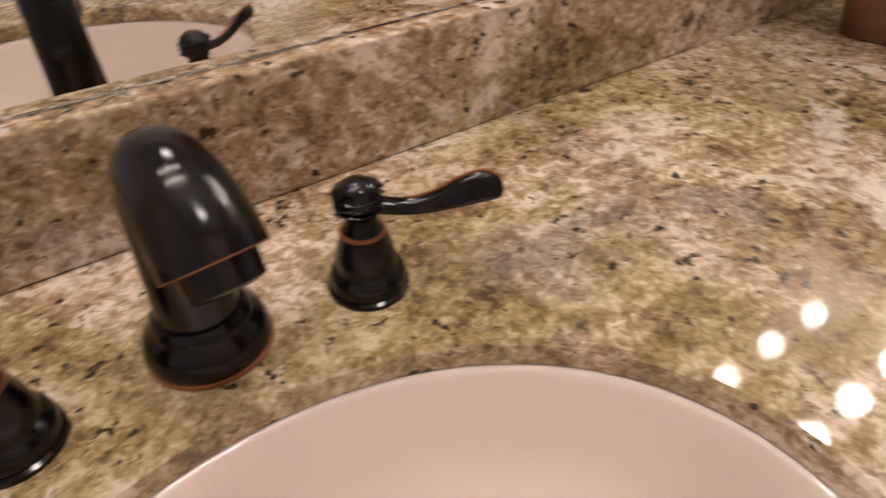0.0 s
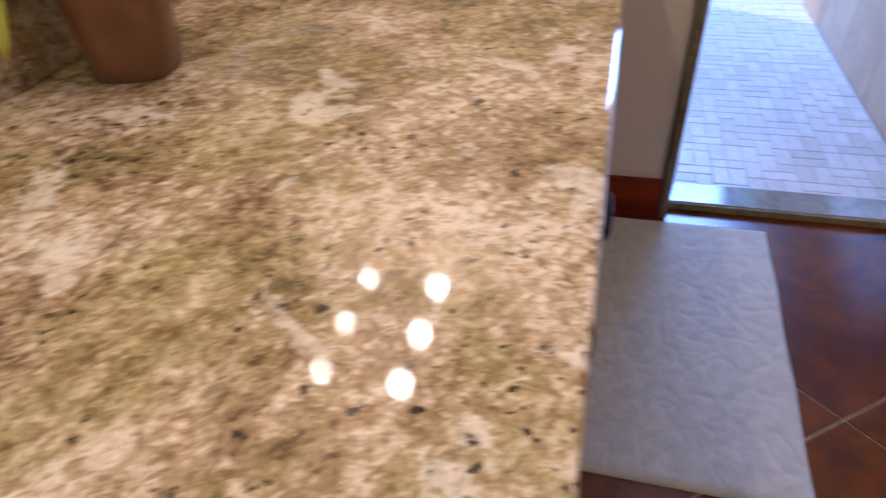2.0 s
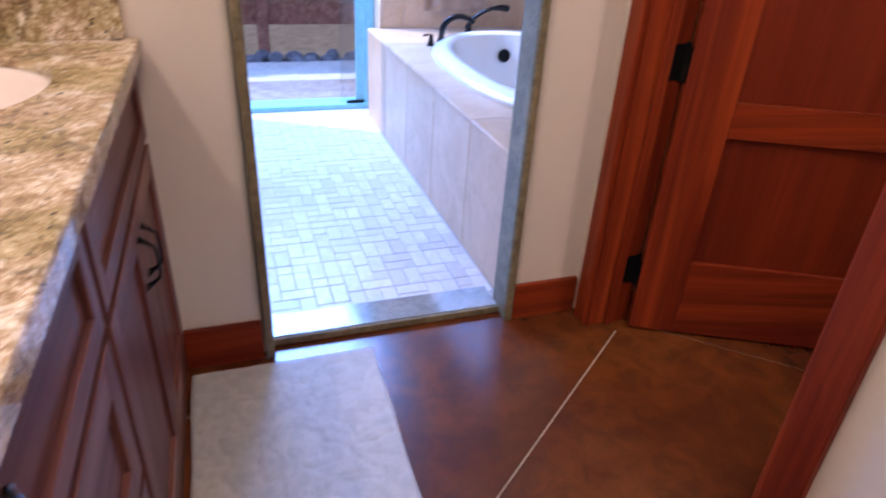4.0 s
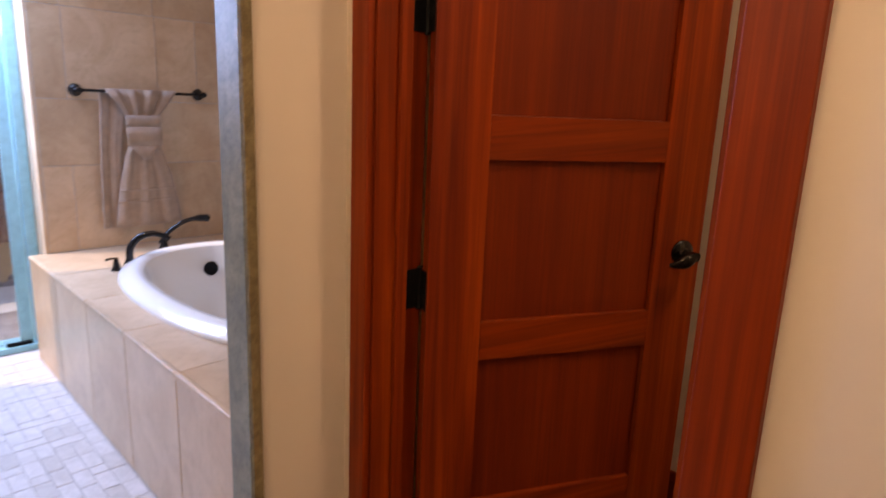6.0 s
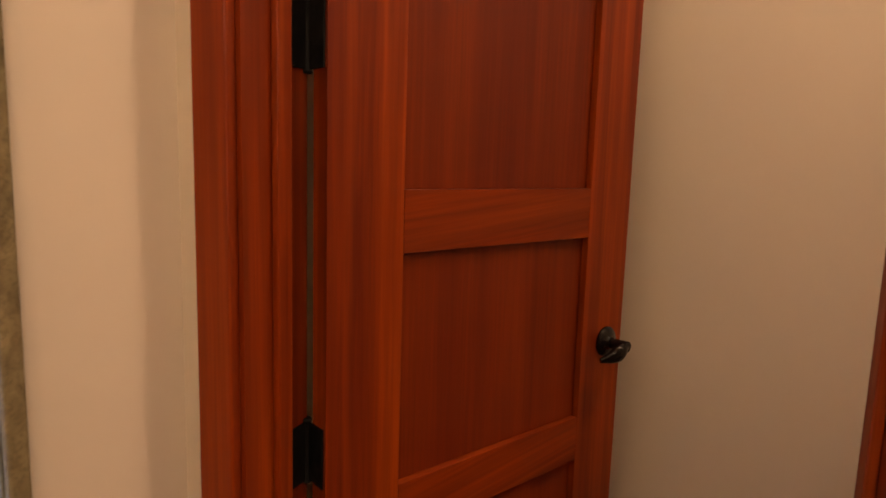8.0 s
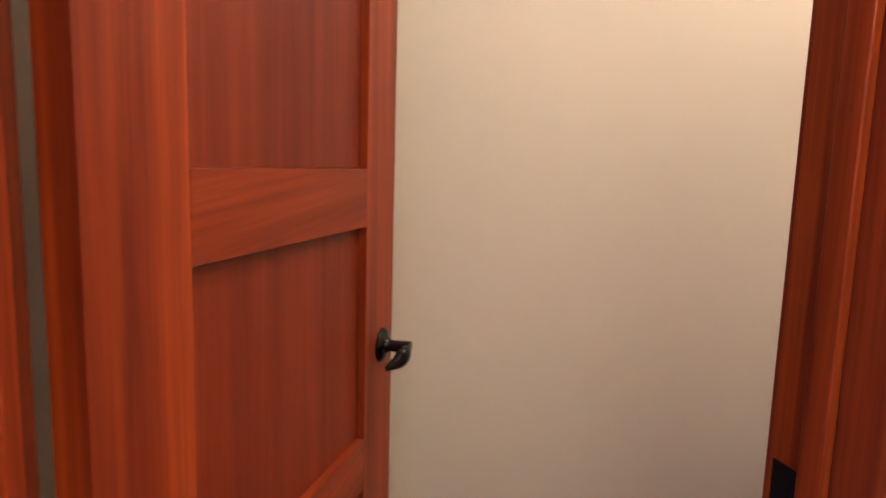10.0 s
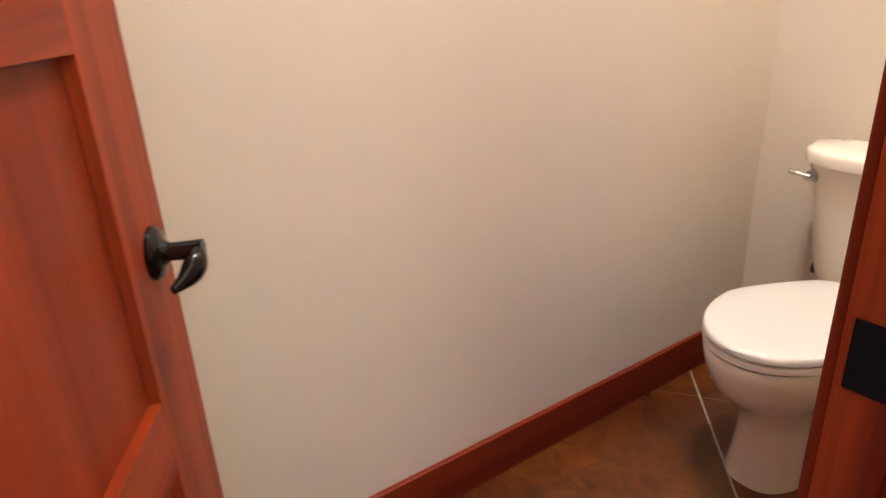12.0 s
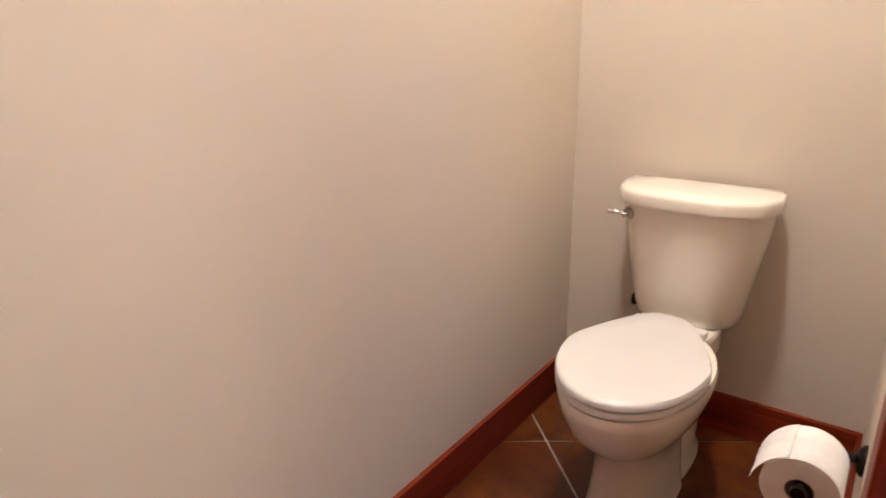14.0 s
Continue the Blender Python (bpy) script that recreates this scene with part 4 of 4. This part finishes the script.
def slab_tile(name, x0, x1, y0, y1, z0, z1, mat, parent, bev=0.0025):
    return part(name, box(x0, x1, y0, y1, z0, z1, bev), mat, parent)


# tub: oval drop-in in the deck
TCX, TCY, TA, TB = 2.98, -1.78, 0.80, 0.50


def tub_ring(k, z, n=72, e=2.35):
    out = []
    for i in range(n):
        a = 2 * math.pi * i / n
        c, s = math.cos(a), math.sin(a)
        out.append((TCX + TA * k * math.copysign(abs(c) ** (2 / e), c), TCY + (TB - TA + TA * k if k > 0.75 else TB * k * 0.93) * math.copysign(abs(s) ** (2 / e), s), z))
    return out


tub = empty("bathtub")
tagged(tub, "cream white oval drop-in soaking bathtub", "bathtub")
part("rim", loft([tub_ring(1.0, DECK + 0.001), tub_ring(1.005, DECK + 0.012), tub_ring(0.995, DECK + 0.022), tub_ring(0.975, DECK + 0.028), tub_ring(0.955, DECK + 0.040),
                  tub_ring(0.925, DECK + 0.046), tub_ring(0.895, DECK + 0.042), tub_ring(0.880, DECK + 0.030)], False, False), ACRYLIC, tub, "", True, 60)
part("basin", loft([tub_ring(0.880, DECK + 0.0295), tub_ring(0.862, DECK - 0.02), tub_ring(0.835, DECK - 0.15), tub_ring(0.80, DECK - 0.30), tub_ring(0.72, DECK - 0.38), tub_ring(0.4, DECK - 0.40)], False, True), ACRYLIC, tub, "", True, 60)
ov = lathe([(0.036, 0), (0.036, 0.006), (0.030, 0.010), (0.006, 0.012)], n=28)
for v in ov.verts:
    v.co = Vector((TCX + TA * 0.838 - v.co.z, -1.83 + v.co.x, 0.425 + v.co.y))
part("overflow_plate", ov, BLACK, tub, "black round overflow plate", True)

# face and top of the deck, with the tub's opening left out of the core
bm = box(1.967, 4.06, DY - 0.05, DY - 0.0105, 0, DECK - 0.012)
box(1.967, 4.06, -2.38, -2.30, 0, DECK - 0.012, 0, bm)
box(3.82, 4.06, -2.2995, DY - 0.0505, 0, DECK - 0.012, 0, bm)
box(1.967, 2.12, -2.2995, DY - 0.0505, 0, DECK - 0.012, 0, bm)
part("core", bm, TILE_GROUT, deck)
xs = [1.968, 2.385, 2.80, 3.21, 3.63, 4.058]
for a, b in zip(xs, xs[1:]):
    slab_tile("tile", a + 0.0015, b - 0.0015, DY - 0.010, DY, 0.0, DECK - 0.016, TRAVERTINE, deck)
    slab_tile("edge_tile", a + 0.0015, b - 0.0015, DY - 0.012, DY + 0.003, DECK - 0.0145, DECK + 0.001, TRAVERTINE, deck)


def deck_top():
    """Top of the deck as cells round the oval, one tile to a span."""
    for a, b in zip(xs, xs[1:]):
        for (y0, y1, sgn) in ((DY - 0.013, TCY, 1), (TCY, -2.38, -1)):
            bm = bmesh.new()
            n = 14
            vo, vi = [], []
            for i in range(n + 1):
                x = a + 0.0015 + (b - a - 0.003) * i / n
                u = min(1.0, abs((x - TCX) / (TA * 0.97)))
                half = (TB - 0.02) * (1 - u ** 2.35) ** (1 / 2.35)
                vo.append((x, y0 if sgn > 0 else y1))
                vi.append((x, TCY + sgn * half))
            hi = [[bm.verts.new((x, y, DECK)) for x, y in r] for r in (vo, vi)]
            lo = [[bm.verts.new((x, y, DECK - 0.0115)) for x, y in r] for r in (vo, vi)]
            for i in range(n):
                bm.faces.new((hi[0][i], hi[0][i + 1], hi[1][i + 1], hi[1][i]))
                bm.faces.new((lo[0][i], lo[1][i], lo[1][i + 1], lo[0][i + 1]))
                bm.faces.new((hi[0][i], lo[0][i], lo[0][i + 1], hi[0][i + 1]))
                bm.faces.new((hi[1][i], hi[1][i + 1], lo[1][i + 1], lo[1][i]))
            for i in (0, n):
                if abs(vo[i][1] - vi[i][1]) > 1e-4:
                    bm.faces.new((hi[0][i], hi[1][i], lo[1][i], lo[0][i]))
            bmesh.ops.remove_doubles(bm, verts=bm.verts, dist=1e-5)
            part("top_tile", bm, TRAVERTINE, deck)


deck_top()

# tub filler: spout, handle and hand shower, dark bronze
filler = empty("tub_faucet")
tagged(filler, "dark bronze arched tub faucet with side handle on the deck", "tub faucet")
FX, FY = 3.640, -1.455
part("base", lathe([(0.028, 0), (0.028, 0.005), (0.021, 0.015), (0.017, 0.026)], FX, FY, DECK, 28), BRONZE, filler, "", True)
pp = smooth_path([(FX, FY, DECK + 0.022), (FX - 0.002, FY - 0.006, DECK + 0.078), (FX - 0.012, FY - 0.040, DECK + 0.122), (FX - 0.028, FY - 0.088, DECK + 0.138), (FX - 0.046, FY - 0.132, DECK + 0.128), (FX - 0.056, FY - 0.158, DECK + 0.110)], 5)
part("spout", tube(pp, [0.0165 - 0.004 * i / (len(pp) - 1) for i in range(len(pp))], 18, 0.85), BRONZE, filler, "", True)
part("handle_base", lathe([(0.022, 0), (0.022, 0.005), (0.016, 0.014), (0.011, 0.040), (0.010, 0.048)], 3.578, -1.380, DECK, 24), BRONZE, filler, "", True)
part("handle_lever", tube(smooth_path([(3.578, -1.384, DECK + 0.050), (3.572, -1.362, DECK + 0.056), (3.566, -1.335, DECK + 0.054)], 4), [0.009, 0.009, 0.008, 0.007, 0.007, 0.007, 0.007, 0.008, 0.007], 12, 0.7), BRONZE, filler, "", True)
hs = empty("hand_shower")
tagged(hs, "dark bronze hand shower resting in its deck holder", "hand shower")
part("holder", lathe([(0.027, 0), (0.027, 0.005), (0.018, 0.02), (0.014, 0.06)], 3.86, -1.69, DECK, 24), BRONZE, hs, "", True)
part("wand", tube(smooth_path([(3.865, -1.675, DECK + 0.03), (3.85, -1.71, DECK + 0.085), (3.83, -1.77, DECK + 0.13), (3.815, -1.815, DECK + 0.148)], 5), [0.011] * 16, 14), BRONZE, hs, "", True)
part("spray_head", tube([(3.815, -1.812, DECK + 0.147), (3.80, -1.85, DECK + 0.152), (3.788, -1.885, DECK + 0.150), (3.784, -1.895, DECK + 0.147)], [0.013, 0.022, 0.024, 0.016], 18, 0.8), BRONZE, hs, "", True)

# travertine wall tiles behind the tub, in courses of mixed widths
wall_t = bpy.data.objects["wall_garden"]
rnd = random.Random(11)
WX = 4.0595
z = DECK + 0.003
part("grout_bed", box(WX - 0.0108, WX - 0.0004, -2.379, -1.2365, DECK + 0.001, 2.30), TILE_GROUT, wall_t)
while z < 2.2:
    h = rnd.choice((0.305, 0.405, 0.405))
    y = -2.378
    while y < -1.24:
        w = min(rnd.choice((0.20, 0.405, 0.405, 0.61)), -1.237 - y)
        if w < 0.03:
            break
        part("tile", box(WX - 0.012 - rnd.uniform(0, 0.0012), WX, y + 0.0015, y + w - 0.0015, z + 0.0015, z + h - 0.0015, 0.001), TRAVERTINE, wall_t)
        y += w
    z += h
# reveal of the garden doorway
part("reveal_tile", box(4.049, 4.349, -1.236, -1.222, 0.0, 2.25, 0.002), TRAVERTINE, wall_t)

# towel bar and tied towel
bar = empty("towel_bar")
tagged(bar, "dark bronze towel bar on the travertine wall", "towel bar")
BZ, BX = 1.255, 3.985
part("rod", tube([(BX, -1.975, BZ), (BX, -1.72, BZ), (BX, -1.40, BZ)], 0.007, 12), BRONZE, bar, "", True)
for yy in (-1.975, -1.40):
    rs = lathe([(0.030, 0), (0.028, 0.010), (0.014, 0.022), (0.011, 0.055), (0.015, 0.066), (0.013, 0.082), (0.004, 0.088)], n=24)
    for v in rs.verts:
        v.co = Vector((WX - 0.013 - v.co.z, yy + v.co.x, BZ + v.co.y))
    part("end_post", rs, BRONZE, bar, "", True)


def towel_piece(outline, folds, depth, thick, x_at):
    """Draped cloth: for each height, left and right edges; waves become folds."""
    bm = bmesh.new()
    rows, n = [], 34
    for k, (zz, ya, yb) in enumerate(outline):
        row = []
        for i in range(n + 1):
            u = i / n
            y = ya + (yb - ya) * u
            g = math.sin(u * math.pi * folds) * depth + 0.4 * depth * math.sin(u * math.pi * folds * 2.3 + 1)
            row.append(bm.verts.new((x_at - 0.004 - g - depth, y, zz)))
        rows.append(row)
    for a, b in zip(rows, rows[1:]):
        for i in range(n):
            bm.faces.new((a[i], a[i + 1], b[i + 1], b[i]))
    return bm


towel = empty("tied_towel")
tagged(towel, "beige hand towel tied in a decorative knot over the bar", "towel")


def cloth(name, bm, label=""):
    o = part(name, bm, TOWEL_CLOTH, towel, label, True, 80)
    m = o.modifiers.new("thickness", "SOLIDIFY")
    m.thickness = 0.006
    return o


CY = -1.660
cloth("gathered_top", towel_piece([(BZ + 0.012, CY - 0.168, CY + 0.162), (1.225, CY - 0.140, CY + 0.128), (1.185, CY - 0.108, CY + 0.098), (1.150, CY - 0.080, CY + 0.080), (1.11, CY - 0.07, CY + 0.07)], 7, 0.008, 0.006, BX - 0.006))
cloth("skirt", towel_piece([(1.02, CY - 0.060, CY + 0.060), (0.96, CY - 0.090, CY + 0.085), (0.86, CY - 0.122, CY + 0.108), (0.74, CY - 0.147, CY + 0.132), (0.65, CY - 0.160, CY + 0.144), (0.610, CY - 0.163, CY + 0.147)], 5, 0.006, 0.006, BX - 0.008))
cloth("back_fall", towel_piece([(BZ + 0.010, CY + 0.05, CY + 0.172), (1.0, CY + 0.09, CY + 0.185), (0.75, CY + 0.10, CY + 0.195), (0.605, CY + 0.10, CY + 0.195)], 2.5, 0.006, 0.006, BX + 0.028))
bm = bmesh.new()
for zz0, zz1, x_at in ((1.085, 1.148, 0.022), (1.005, 1.095, 0.028)):
    own = towel_piece([(zz1, CY - 0.078, CY + 0.082), ((zz0 + zz1) / 2, CY - 0.080, CY + 0.082), (zz0, CY - 0.076, CY + 0.079)], 1, 0.010, 0.006, BX - x_at)
    join(bm, own)
own = towel_piece([(1.012, CY - 0.075, CY + 0.079), (0.975, CY - 0.038, CY + 0.040), (0.940, CY - 0.010, CY + 0.002)], 1, 0.010, 0.006, BX - 0.027)
join(bm, own)
cloth("knot_band", bm, "folded band tied round the towel")
for zz in (0.735, 0.790):
    cloth("woven_border", towel_piece([(zz + 0.007, CY - 0.146 - (0.74 - zz) * 0.24, CY + 0.131 + (0.74 - zz) * 0.22), (zz - 0.007, CY - 0.149 - (0.74 - zz) * 0.24, CY + 0.134 + (0.74 - zz) * 0.22)], 5, 0.0063, 0.004, BX - 0.0095))

# mosaic: oblong and square stones laid at random both ways, the nearest as pieces
mos = bpy.data.objects["shower_floor"]
CELL, G = 0.054, 0.0036
rnd = random.Random(5)
far = bmesh.new()
NX, NY = int((4.06 - 2.049) / CELL), int((0.45 - DY - 0.004) / CELL)
taken = [[False] * NY for _ in range(NX)]
tile_shapes = {}
for nx, ny in ((1, 1), (2, 1), (1, 2)):
    tile_shapes[nx, ny] = finish("mosaic_tile", box(G / 2, nx * CELL - G / 2, G / 2, ny * CELL - G / 2, -0.004, 0.0, 0.0014), MOSAIC)
count = 0
for ix in range(NX):
    for iy in range(NY):
        if taken[ix][iy]:
            continue
        fits = [(1, 1)]
        if ix + 1 < NX and not taken[ix + 1][iy]:
            fits += [(2, 1)] * 4
        if iy + 1 < NY and not taken[ix][iy + 1]:
            fits += [(1, 2)] * 3
        nx, ny = rnd.choice(fits)
        for a in range(nx):
            for b in range(ny):
                taken[ix + a][iy + b] = True
        x, y, dz = 2.049 + ix * CELL, DY + 0.004 + iy * CELL, rnd.uniform(-0.0007, 0.0007)
        if x < 3.2 and y < -0.25 and count < 300:
            o = new("tile", tile_shapes[nx, ny])
            o.parent = mos
            o.location = (x, y, -0.0024 + dz)
            o.rotation_euler = (rnd.uniform(-0.005, 0.005), rnd.uniform(-0.005, 0.005), rnd.uniform(-0.008, 0.008))
            count += 1
        else:
            box(x + G / 2, x + nx * CELL - G / 2, y + G / 2, y + ny * CELL - G / 2, -0.004, -0.0024 + dz, 0, far)
box(NX * CELL + 2.05, 4.349, -1.22, 0.0, -0.004, -0.0016, 0.001, far)
tagged(part("far_mosaic", far, MOSAIC, mos), kind="stuff")

# ---- garden door and yard ----
gd = empty("garden_door")
tagged(gd, "teal frame of the garden door, standing open", "door frame", kind="structure")
part("sill", box(4.18, 4.33, -1.2205, 0.03, 0.001, 0.03, 0.003), DOORBLUE, gd, "pale metal door sill")
part("jamb", box(4.20, 4.30, -1.2205, -1.175, 0.0305, 2.24, 0.003), DOORBLUE, gd)
part("jamb", box(4.20, 4.30, -0.01, 0.035, 0.0305, 2.24, 0.003), DOORBLUE, gd)
part("head", box(4.20, 4.30, -1.1745, -0.0105, 2.19, 2.24, 0.003), DOORBLUE, gd)
leaf = part("glazed_leaf", box(4.215, 4.245, -1.165, -1.115, 0.034, 2.18, 0.002), DOORBLUE, gd, "teal stile of the sliding leaf")
part("floor_bolt", box(4.19, 4.2145, -1.158, -1.05, 0.0305, 0.045, 0.003), BLACK, leaf)
part("pane", box(4.226, 4.232, -1.1148, -1.02, 0.034, 2.18), GLASS, leaf, "clear glass edge")

setting("ground", box(4.35, 60, -40, 40, -0.35, -0.12), DIRT, "bare garden soil beyond the patio")
setting("flagstone_step", box(4.352, 4.92, -2.6, 1.2, -0.119, -0.005, 0.01), FLAG, "brown flagstone step outside the door", False, "step")
setting("pavement", box(4.925, 5.62, -3.0, 2.0, -0.119, -0.04, 0.004), PATIO, "pale concrete patio strip", False, "pavement")


def river_rock(x, y, s, seed):
    r = random.Random(seed)
    bm = bmesh.new()
    bmesh.ops.create_icosphere(bm, subdivisions=2, radius=1.0)
    ph = r.uniform(0, 50)
    a, b, c = s * r.uniform(0.9, 1.3), s * r.uniform(0.7, 1.0), s * r.uniform(0.5, 0.7)
    for v in bm.verts:
        k = 1 + 0.18 * noise.noise(v.co * 1.3 + Vector((ph, 0, 0)))
        v.co = Vector((v.co.x * a * k, v.co.y * b * k, v.co.z * c * k))
    o = part("river_rock", bm, ROCK, None, "", True, 60)
    o.matrix_world = pose(x, y, -0.12 + c * 0.72, 0, 0, r.uniform(0, 360))
    return tagged(o, "smooth grey river rock at the foot of the fence", "rock", "river rocks")


k = 0
for row in range(3):
    y = -2.2
    while y < 0.9:
        s = rnd.uniform(0.055, 0.095)
        river_rock(5.74 + row * 0.13 + rnd.uniform(-0.03, 0.03), y, s, k)
        y += s * rnd.uniform(1.7, 2.3)
        k += 1


fence = empty("wooden_fence")
tagged(fence, "reddish brown horizontal board fence with square posts", "fence")
zz = 0.155
while zz < 2.1:
    part("board", box(6.12, 6.14, -5.0, 4.0, zz, zz + 0.185, 0.003), FENCE, fence)
    zz += 0.190
for yy in (-4.2, -2.45, -0.70, 1.05, 2.8):
    part("post", box(6.03, 6.118, yy - 0.045, yy + 0.045, -0.12, 2.15, 0.004), FENCE, fence)
